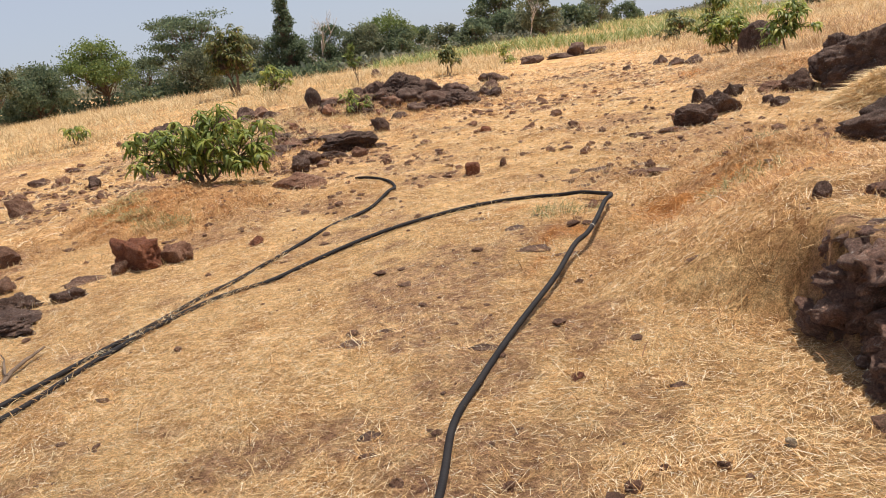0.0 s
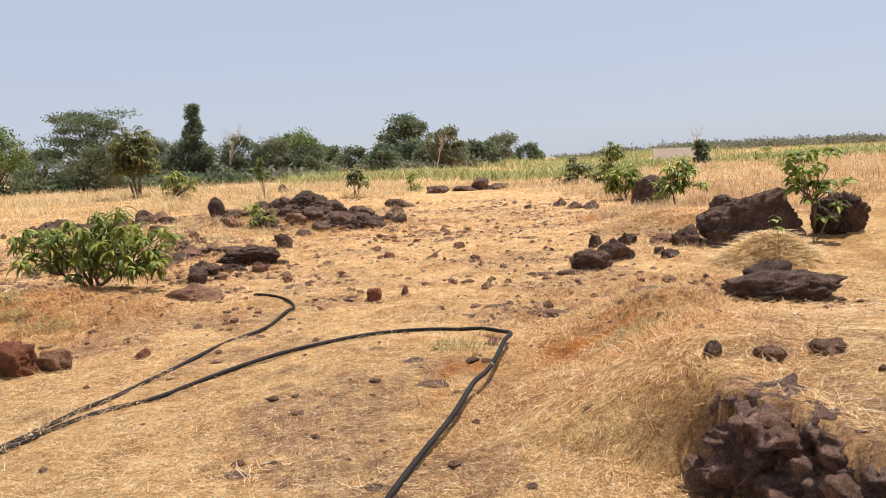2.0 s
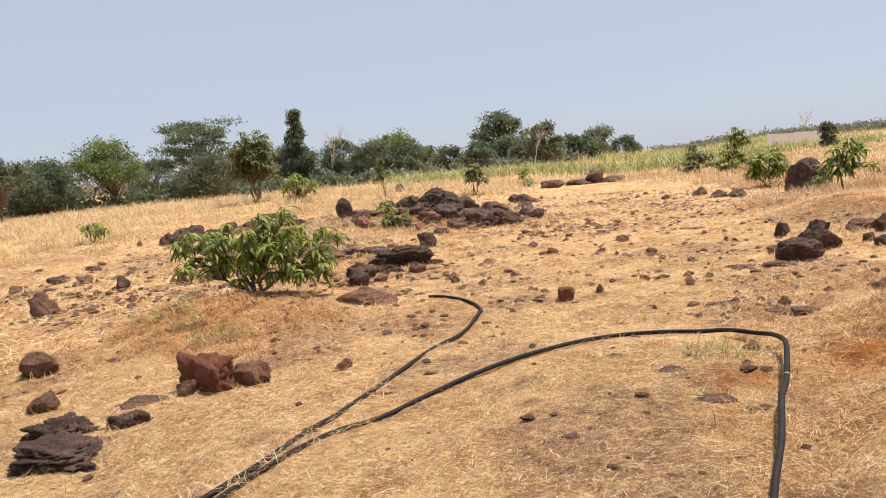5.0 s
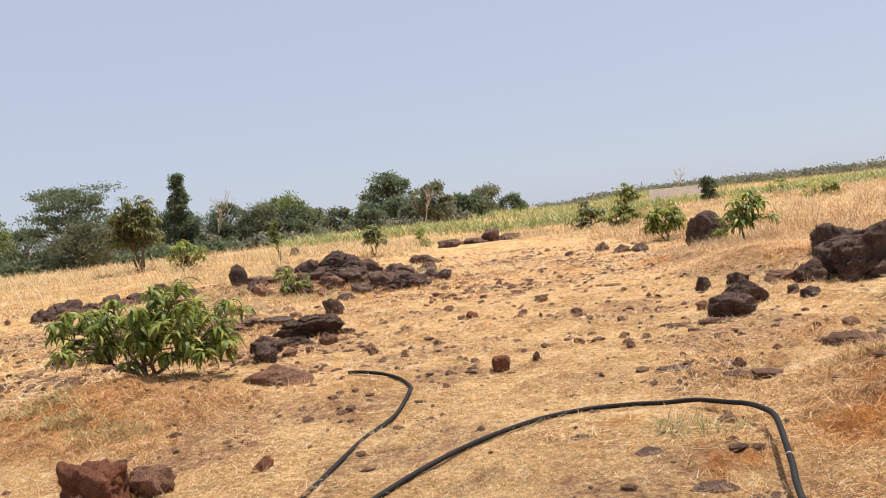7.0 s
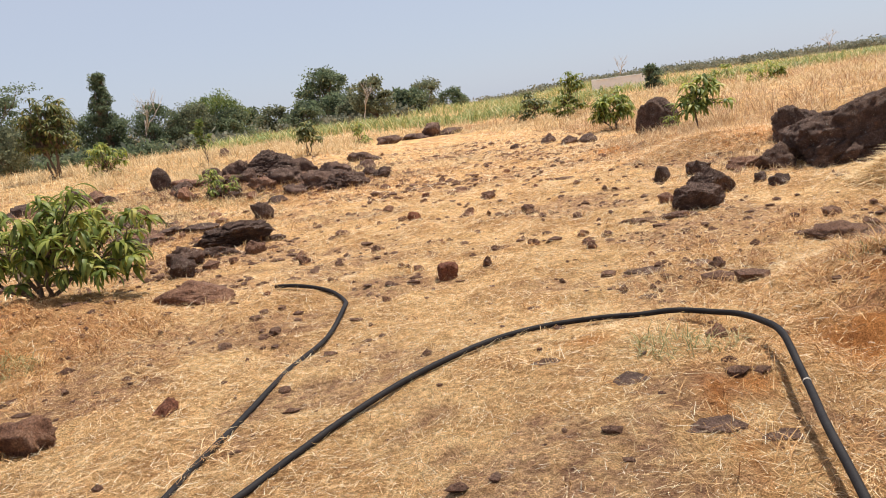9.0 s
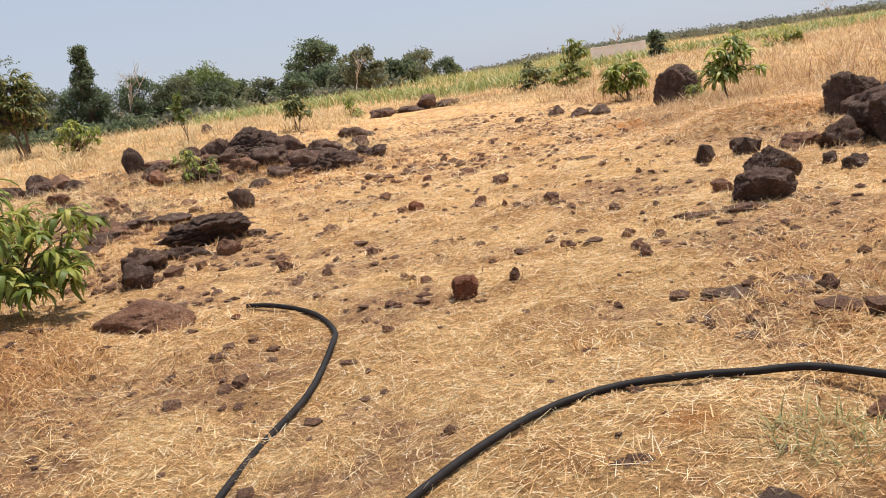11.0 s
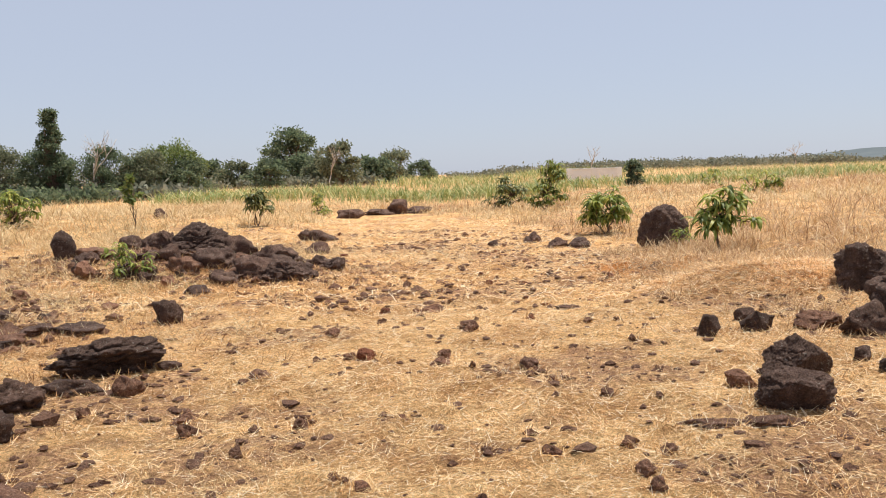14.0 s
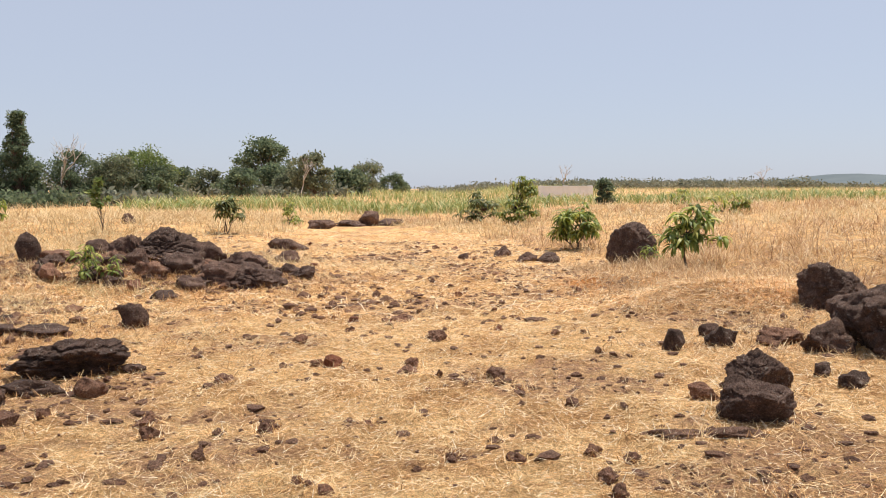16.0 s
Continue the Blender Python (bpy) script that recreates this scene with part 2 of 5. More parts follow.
def bump(x, y, cx, cy, rx, ry, amp):
    return amp * np.exp(-((x - cx) / rx) ** 2 - ((y - cy) / ry) ** 2)


def ground(x, y):
    """Height of the ground: a gentle rise, a walled terrace, some earth mounds and small unevenness."""
    x, y = np.asarray(x, float), np.asarray(y, float)
    z = 0.0226 * np.minimum(y, 7) + 0.006 * np.clip(y - 7, 0, 110) + 0.014 * np.clip(x, -10, 15)
    z = z - 0.06 * ease(5, 9, -x) * ease(8, 3, y)
    z = z + 0.36 * ease(2.5, 8, -x) * ease(5, 15, y) + 0.36 * ease(2.3, 6.5, x) * ease(4, 12, y)
    soft = 0.10 + 1.15 * ease(-1.12, -0.55, y)
    edge = 2.46 - 0.47 * ease(-1.12, -0.55, y) + 0.03 * np.sin(7.1 * y) + 0.25 * ease(-0.3, 1.5, y) + 0.5 * np.maximum(0, -1.2 - y)
    z = z + 0.46 * ease(edge - soft * 0.5, edge + soft * 0.5, x) * ease(3.2, -0.6, y) * ease(30, 8, x)
    z = z + bump(x, y, 2.3, 1.65, 0.55, 0.8, 0.22) + 0.30 * (cloudy(x, y, 0.32, 3) - 0.5) * (bump(x, y, 2.0, 1.3, 0.7, 0.8, 1.0) + bump(x, y, -3.5, 2.7, 0.9, 0.7, 0.8)) + bump(x, y, -3.75, 3.3, 1.2, 1.0, 0.22)
    z = z + bump(x, y, 2.5, 11.2, 1.0, 0.9, 0.16) + bump(x, y, 3.15, 9.3, 1.0, 0.6, 0.26)
    z = z + bump(x, y, -4.1, 12.2, 1.7, 1.1, 0.24) + bump(x, y, -6.5, 10.0, 1.3, 1.2, 0.14)
    z = z + bump(x, y, -11, 19.5, 6.5, 5.0, 0.40) + bump(x, y, 0.7, 1.0, 1.1, 1.0, 0.06)
    z = z + bump(x, y, 3.85, 4.9, 0.46, 0.38, 0.33)
    z = z + 0.012 * np.sin(2.3 * x + 1.1 * y) * np.sin(1.7 * y - 0.6 * x) + 0.008 * np.sin(5.1 * x - 2 * y + 1) * np.sin(4.3 * y + 1.9 * x)
    near = ease(40, 12, np.hypot(x, y))
    clods = 0.030 * ease(0.54, 0.80, cloudy(x + 5, y - 3, 0.17, 2)) * (0.35 + 0.65 * ease(0.5, 3.5, y))
    return z + near * (0.07 * (cloudy(x, y, 0.55, 3) - 0.5) + clods)


def bare(x, y):
    """How far the stony crust lies open, from 0 to 1: most along the middle and on the left."""
    more = 0.07 * ease(3.5, 1.0, np.abs(np.asarray(x) - 0.4)) * ease(1.5, 5, y) + 0.10 * ease(3.6, 5, -np.asarray(x)) * ease(11.5, 9, y) + bump(x, y, -4.2, 12.0, 2.6, 1.6, 0.25) + bump(x, y, 0.4, 0.3, 0.9, 1.1, 0.15) + bump(x, y, 1.9, 3.5, 0.9, 0.9, 0.17)
    return ease(0.55, 0.68, cloudy(x, y, 0.9) + more)


def red_soil(x, y):
    """Where the red earth lies open, from 0 to 1."""
    lies = bump(x, y, 1.90, 1.06, 0.26, 0.15, 1.3) + bump(x, y, 2.12, 1.55, 0.16, 0.12, 0.8) + bump(x, y, 1.14, 0.65, 0.12, 0.09, 1.1) + bump(x, y, 0.53, 1.41, 0.13, 0.07, 1.1) + bump(x, y, 0.98, 0.45, 0.06, 0.5, 0.9) + bump(x, y, -3.3, 2.35, 0.35, 0.2, 1.0) + bump(x, y, -4.1, 2.7, 0.3, 0.2, 0.9)
    return np.clip(lies * (0.4 + 1.2 * cloudy(x, y, 0.2, 2)), 0, 1)


def steps(lo, hi, step, reach, growth):
    """Coordinates that are even from lo to hi and widen outside, out to reach."""
    mid, out = list(np.arange(lo, hi, step)), []
    up, d = [hi], step
    while up[-1] < reach:
        d *= growth
        up.append(up[-1] + d)
    down, d = [lo], step
    while down[-1] > -reach:
        d *= growth
        down.append(down[-1] - d)
    return np.array(down[:0:-1] + mid + up)


def make_ground():
    xs, ys = steps(-6, 5, 0.055, 3000, 1.13), steps(-4.5, 13, 0.055, 3000, 1.10)
    x, y = np.meshgrid(xs, ys)
    v = np.stack([x, y, ground(x, y)], -1).reshape(-1, 3)
    i = np.arange(len(xs) * len(ys)).reshape(len(ys), len(xs))
    f = np.stack([i[:-1, :-1], i[:-1, 1:], i[1:, 1:], i[1:, :-1]], -1).reshape(-1, 4)
    ob = sheet("ground", v, f, GROUND)
    soil = bump(x, y, -3.6, 2.7, 1.1, 0.8, 0.7) + bump(x, y, 2.1, 1.2, 0.6, 1.3, 0.65) + bump(x, y, 2.2, 11.0, 0.9, 0.7, 0.9) + bump(x, y, 1.75, 0.9, 0.3, 0.5, 0.7)
    soil = np.clip(soil * (0.75 + 0.5 * np.sin(4.1 * x + 2.3 * y) * np.sin(3.3 * y - 1.7 * x)) + red_soil(x, y), 0, 0.95)
    face = (y < -1.0) & (np.abs(x - 2.46 - 0.5 * np.maximum(0, -1.2 - y)) < 0.13)  # no straw lies on the terrace face
    ob.data.attributes.new("soil", "FLOAT", "POINT").data.foreach_set("value", soil.astype(np.float32).ravel())
    ob.data.attributes.new("bare", "FLOAT", "POINT").data.foreach_set("value", np.maximum(bare(x, y), face).astype(np.float32).ravel())
    tagged(ob, "dry straw-covered stony ground with red earth patches", "ground", kind="structure")


make_ground()


# ---- rocks ----
def is_tall(x, y):
    """Where the grass still stands."""
    right = np.interp(y, [8, 9, 11, 14, 18, 24, 28, 31], [9.0, 5.2, 4.2, 3.3, 2.2, 0.3, -1.5, -3.2])
    left = np.interp(y, [8, 10, 14, 17, 22, 28, 31], [-14, -10.5, -8, -5.2, -4.3, -4.4, -3.2])
    wob = 0.35 * np.sin(2.3 * y) + 0.2 * np.sin(5.1 * y)
    return ((x > right + wob) | (x < left + wob) | (y > 31)) & (y > 8)


BALLS = {}
SLABS = []  # flat bedrock that the straw leaves open
FEET = []  # where stones stand, for the grass round them


def ball(level):
    """Corners and triangles of a unit icosphere."""
    if level not in BALLS:
        bm = bmesh.new()
        bmesh.ops.create_icosphere(bm, subdivisions=level, radius=1)
        BALLS[level] = (np.array([v.co[:] for v in bm.verts]), np.array([[v.index for v in f.verts] for f in bm.faces]))
        bm.free()
    return BALLS[level]


def rock_shape(w, d, h, seed, level, facets=11, rough=0.13, boxy=False):
    """A broken, layered, weathered stone of that size round its own middle."""
    rng = np.random.default_rng(seed)
    dirs, tris = ball(level)
    n = rng.normal(size=(facets + 5, 3))
    n /= np.linalg.norm(n, axis=1, keepdims=True)
    reach = rng.uniform(0.46, 0.86, facets + 5)
    dots = dirs @ n.T
    r = np.minimum(1.0, np.where(dots > 0.05, reach / np.maximum(dots, 0.05), 9).min(axis=1))
    if boxy:
        r = (np.abs(dirs) ** 7).sum(1) ** (-1 / 7) * 0.6 * (0.6 + 0.4 * np.minimum(1, r * 1.3))
    off = Vector(rng.uniform(-50, 50, 3))
    lump = np.array([noise.fractal(Vector(p) * 1.7 + off, 1.0, 2.0, 3) for p in dirs])
    layer = np.array([noise.noise(Vector((p[0] * 1.2, p[1] * 1.2, p[2] * 6)) + off) for p in dirs])
    layer = np.round(layer * 4) / 4
    cells = [noise.voronoi(Vector((p[0] * 2.1, p[1] * 2.1, p[2] * 3.2)) + off) for p in dirs]
    block = np.array([noise.cell(c[1][0] * 31.7) for c in cells])  # broken blocks, each proud or sunk a little
    joint = np.exp(-np.array([c[0][1] - c[0][0] for c in cells]) / 0.07)
    fine = 0
    if level > 3:
        fine = np.array([noise.fractal(Vector(p) * 6 + off, 0.6, 2.1, 5) for p in dirs])
        chips = [noise.voronoi(Vector(p) * 6.5 - off) for p in dirs]
        fine = fine + 0.3 * np.array([noise.cell(c[1][0] * 17.3) for c in chips]) - 0.25 * np.exp(-np.array([c[0][1] - c[0][0] for c in chips]) / 0.06)
    r = r * (1 + rough * 1.3 * lump + rough * 0.4 * layer + rough * 0.65 * fine + rough * 0.55 * block - rough * 0.9 * joint)
    v = dirs * r[:, None]
    v = (v - (v.max(0) + v.min(0)) / 2) / (v.max(0) - v.min(0)) * np.array([w, d, h])
    return v, tris


def rock(name, x, y, w, h, seed, label, d=0.0, turn=0.0, tip=0.0, sink=0.55, lift=0.0, material=None, level=4, group="", facets=11, rough=0.13, boxy=False):
    """One stone: width, height above ground, depth; part of it is buried."""
    d = d or w * 0.8
    v, tris = rock_shape(w, d, h * (1 + sink), seed, level, facets, rough, boxy)
    ob = sheet(name, v, tris, material or ROCK, level > 3)
    ob.matrix_world = pose(x, y, float(ground(x, y)) + lift + h * (1 - sink) / 2, tip * 0.6, tip, turn)
    FEET.append((x, y, w, d))
    return tagged(ob, label, "stone" if max(w, h) < 0.3 else "rock", group)


def boulders():
    dark = "dark brown weathered laterite rock lying in the heap"
    heap = "rocks of the heap"
    rock("standing_rock", -6.46, 12.85, 0.42, 0.50, 11, "upright rounded dark laterite rock beside the rock heap", level=5, tip=12, rough=0.035, facets=-3)
    rock("heap_rock", -5.75, 14.0, 0.60, 0.29, 12, dark, group=heap)
    rock("heap_rock", -5.02, 13.1, 0.60, 0.45, 13, "tall dark rock standing on the heap", level=5, tip=10, group=heap, lift=0.05)
    rock("heap_rock", -4.25, 12.7, 1.37, 0.57, 14, "large dark flat-sided rock at the crown of the heap", level=6, d=0.9, group=heap)
    rock("heap_rock", -3.75, 12.95, 0.86, 0.36, 15, dark, group=heap, lift=0.06)
    rock("heap_rock", -3.72, 11.75, 0.68, 0.31, 16, dark, group=heap)
    rock("heap_rock", -3.05, 12.5, 0.81, 0.29, 17, dark, group=heap)
    rock("heap_rock", -2.52, 11.4, 0.72, 0.26, 18, "dark slab leaning at the foot of the heap", level=5, group=heap, tip=14)
    rock("heap_rock", -3.0, 11.45, 0.70, 0.31, 19, dark, group=heap)
    rock("heap_rock", -4.5, 12.0, 0.44, 0.24, 20, dark, group=heap)
    rock("heap_rock", -5.2, 13.0, 0.60, 0.22, 21, dark, group=heap, material=STONE)
    rock("heap_rock", -5.4, 12.5, 0.68, 0.19, 22, dark, group=heap, material=STONE)
    rock("heap_rock", -5.95, 12.9, 0.70, 0.19, 23, dark, group=heap, material=STONE)
    rock("heap_rock", -3.52, 10.35, 0.39, 0.12, 24, "low dark stone in front of the heap", group=heap)
    rock("heap_rock", -3.4, 11.1, 0.52, 0.17, 25, dark, group=heap)
    rock("heap_rock", -4.05, 11.5, 0.55, 0.19, 26, dark, group=heap, material=STONE)
    rock("heap_rock", -2.75, 12.1, 0.55, 0.21, 27, dark, group=heap)
    rock("heap_rock", -4.6, 13.4, 0.81, 0.29, 28, dark, group=heap)
    rng = np.random.default_rng(6)
    for k in range(90):
        a, r = rng.uniform(0, 2 * math.pi), rng.random() ** 0.6
        x, y, s = -4.1 + 2.1 * r * math.cos(a), 12.1 + 1.25 * r * math.sin(a), rng.uniform(0.14, 0.38)
        rock("rubble", x, y, s, s * rng.uniform(0.3, 0.65), 700 + k, "dark broken laterite rubble of the heap", group="rubble of the heap", level=3, turn=rng.uniform(0, 360), tip=rng.uniform(-20, 20), material=STONE if k % 3 == 0 else ROCK, rough=0.19, facets=8)
    side = "rocks beyond the heap"
    rock("field_rock", -3.25, 17.4, 0.86, 0.28, 31, "low dark rock in pale dry grass", group=side)
    rock("field_rock", -2.85, 15.2, 0.54, 0.24, 32, "dark rock at the edge of the cleared ground", group=side)
    rock("field_rock", -3.9, 26.6, 0.95, 0.30, 33, "dark rock in pale dry grass", group=side)
    rock("field_rock", -3.2, 28.8, 1.1, 0.24, 34, "low dark rock in pale dry grass", group=side)
    rock("field_rock", -2.62, 29.2, 0.9, 0.55, 35, "peaked dark rock in pale dry grass", group=side)
    rock("field_rock", -1.95, 29.4, 1.1, 0.25, 36, "low dark rock in pale dry grass", group=side)
    rock("field_rock", -7.4, 19.5, 0.40, 0.26, 37, "small dark rock in pale dry grass", group=side)
    edge = "stones along the grass edge"
    rock("field_rock", 1.14, 15.9, 0.35, 0.22, 41, "dark stone at the edge of tall grass", group=edge, level=3)
    rock("field_rock", 1.5, 14.9, 0.40, 0.20, 42, "dark stone at the edge of tall grass", group=edge, level=3)
    rock("field_rock", 1.88, 14.9, 0.48, 0.18, 43, "dark stone at the edge of tall grass", group=edge, level=3)
    rock("field_stone", 0.39, 15.6, 0.23, 0.13, 44, "dark stone alone on cleared ground", level=3)
    rock("round_boulder", 3.2, 14.0, 0.84, 0.72, 51, "big rounded dark boulder behind a young mango", level=6, d=0.75, rough=0.055, facets=-2, sink=0.3, tip=10)
    right = "rocks of the broad outcrop"
    rock("outcrop_rock", 4.1, 8.5, 0.86, 0.46, 52, "dark angular rock with pale lichen flecks", level=6, d=0.7, group=right, rough=0.08)
    rock("outcrop_rock", 3.96, 6.78, 1.22, 0.60, 53, "very large dark layered rock on dry grass", level=6, d=0.95, group=right, turn=4, tip=-16, sink=0.5, rough=0.085, boxy=True, facets=6)
    rock("outcrop_rock", 3.15, 6.78, 0.42, 0.28, 54, "dark blocky rock beside the largest rock", group=right)
    rock("outcrop_rock", 2.95, 7.2, 0.50, 0.14, 55, "low brown rock ledge half under straw", group=right, material=STONE)
    rock("outcrop_rock", 5.15, 6.9, 0.75, 0.56, 56, "large dark rock behind a broad-leaved sapling", level=6, group=right)
    rock("outcrop_rock", 4.4, 7.5, 0.7, 0.4, 57, "dark rock behind the largest rock", group=right)
    rock("outcrop_rock", 3.62, 3.1, 1.08, 0.26, 58, "wide dark layered slab undercut at its base", level=5, d=0.75, group=right, turn=-8, tip=-5, rough=0.10, facets=5)
    rock("outcrop_rock", 3.55, 3.5, 0.45, 0.30, 59, "dark brown rock lump behind the slab", group=right)
    two = "pair of stacked rocks"
    rock("paired_rock", 2.2, 5.72, 0.47, 0.29, 61, "dark rock with pale scratches", level=6, d=0.5, group=two, turn=-20, rough=0.08)
    rock("paired_rock", 1.92, 5.0, 0.50, 0.23, 62, "dark flat-topped rock leaning on another", level=6, d=0.42, group=two, turn=8, sink=0.6, rough=0.07, facets=3)
    near = "stones near the paired rocks"
    rock("loose_stone", 1.96, 7.0, 0.21, 0.19, 63, "round dark brown stone on straw", group=near, level=3, rough=0.05)
    rock("loose_stone", 2.47, 7.6, 0.24, 0.12, 64, "dark stone on straw", group=near, level=3)
    rock("loose_stone", 2.40, 7.1, 0.29, 0.18, 65, "dark blocky stone on straw", group=near, level=3)
    rock("loose_stone", 2.75, 5.95, 0.15, 0.10, 66, "small dark stone on straw", group=near, level=3)
    rock("loose_stone", 2.86, 5.7, 0.24, 0.11, 67, "flat dark stone on straw", group=near, level=3)
    rock("loose_stone", 1.74, 5.45, 0.20, 0.09, 68, "small brown stone on straw", group=near, level=3, material=STONE)
    long = "rocks of the long outcrop"
    rock("long_rock", -2.95, 6.5, 0.92, 0.26, 71, "long dark flat rock resting on smaller stones", level=6, d=0.66, group=long, turn=8, tip=-6, lift=0.02, sink=0.45, rough=0.12, facets=2)
    rock("long_rock", -3.12, 5.45, 0.44, 0.22, 72, "dark tilted rock at the end of the outcrop", level=5, d=0.5, group=long, tip=-16)
    rock("long_rock", -2.9, 5.85, 0.48, 0.13, 73, "low dark slab under the long rock", group=long, d=0.3)
    rock("loose_stone", -2.51, 5.8, 0.22, 0.14, 74, "brown stone beside the long rock", group=long, level=3, material=STONE)
    rock("loose_stone", -2.47, 6.55, 0.20, 0.07, 75, "flat stone beside the long rock", group=long, level=3)
    rock("long_rock", -2.9, 4.75, 0.30, 0.20, 76, "dark rough rock at the edge of the red earth mound", group=long)
    rock("long_rock", -3.95, 8.1, 0.52, 0.10, 77, "flat dark rock behind the long rock", group=long)
    rock("loose_stone", -3.22, 8.55, 0.33, 0.27, 78, "dark lumpy stone on straw", group=long)
    rock("mound_slab", -2.3, 3.62, 0.62, 0.17, 79, "smooth brown slab half buried in straw", level=5, d=0.42, material=STONE, rough=0.05, turn=-12, sink=0.5)
    back = "rocks behind the mango bush"
    rng = np.random.default_rng(5)
    for k in range(22):
        x = -9.6 + 0.125 * k + rng.uniform(-0.15, 0.15)
        y = 10.6 + 0.047 * k + rng.uniform(-0.5, 0.5)
        s = rng.uniform(0.26, 0.66)
        rock("row_rock", x, y, s, s * rng.uniform(0.35, 0.62), 1200 + k, "dark laterite rock in a low row", group=back, level=3, turn=rng.uniform(0, 360), material=ROCK if k % 6 else STONE)
    for k in range(40):
        x, y, s = rng.uniform(-6.2, -4.1), rng.uniform(6.2, 9.8), rng.uniform(0.16, 0.40)
        rock("row_rock", x, y, s, s * rng.uniform(0.25, 0.5), 230 + k, "dark brown stone on stony ground", group=back, level=3, turn=rng.uniform(0, 360), material=STONE if k % 2 else ROCK)
    left = "stones of the low ground"
    rock("bedrock", -2.62, -0.45, 0.72, 0.12, 81, "dark rough bedrock hump edged with straw", level=5, d=0.55, material=ROCK, sink=0.8, rough=0.2, group=left)
    rock("bedrock", -2.95, -0.05, 0.60, 0.12, 82, "dark broken bedrock edged with straw", level=5, d=0.45, material=ROCK, sink=0.8, rough=0.24, turn=25, group=left)
    rock("bedrock", -2.62, 0.12, 0.34, 0.09, 90, "small dark bedrock lump edged with straw", level=4, d=0.26, material=ROCK, sink=0.8, rough=0.2, group=left)
    rock("bedrock", -2.78, 0.5, 0.36, 0.05, 83, "flat grey bedrock patch flush with straw", d=0.3, material=GREY_SLAB, sink=0.8, group=left)
    rock("loose_stone", -2.52, 0.62, 0.16, 0.10, 84, "brown stone by the broken block", group=left, level=3, material=STONE)
    rock("loose_stone", -6.9, 5.7, 0.24, 0.18, 85, "dark stone on dry ground", group=left, level=3)
    rock("loose_stone", -6.1, 6.0, 0.22, 0.17, 86, "dark stone on dry ground", group=left, level=3)
    rock("low_rock", -6.9, 4.2, 0.34, 0.30, 87, "dark brown rock on dry ground", group=left, level=3, material=STONE)
    rock("low_rock", -4.35, 1.25, 0.34, 0.20, 88, "brown lumpy rock on straw", group=left, level=3, material=STONE)
    rock("low_rock", -3.5, 0.4, 0.28, 0.14, 89, "brown lumpy rock on straw", group=left, level=3, material=STONE)
    for k in range(20):
        x, y, s = rng.uniform(-10.5, -4.6), rng.uniform(1.5, 8.5), rng.uniform(0.10, 0.30)
        rock("low_rock", x, y, s, s * rng.uniform(0.3, 0.6), 300 + k, "brown stone scattered on dry ground", group=left, level=3, turn=rng.uniform(0, 360), material=STONE if k % 3 else ROCK)
    rock("laterite_block", -2.46, 0.80, 0.40, 0.25, 91, "red-brown broken laterite block with a flat top", d=0.26, material=RED_STONE, turn=-14, boxy=True, sink=0.3, tip=6)
    rock("laterite_rock", -2.22, 0.98, 0.32, 0.16, 92, "brown rock lying against the red block", material=STONE)


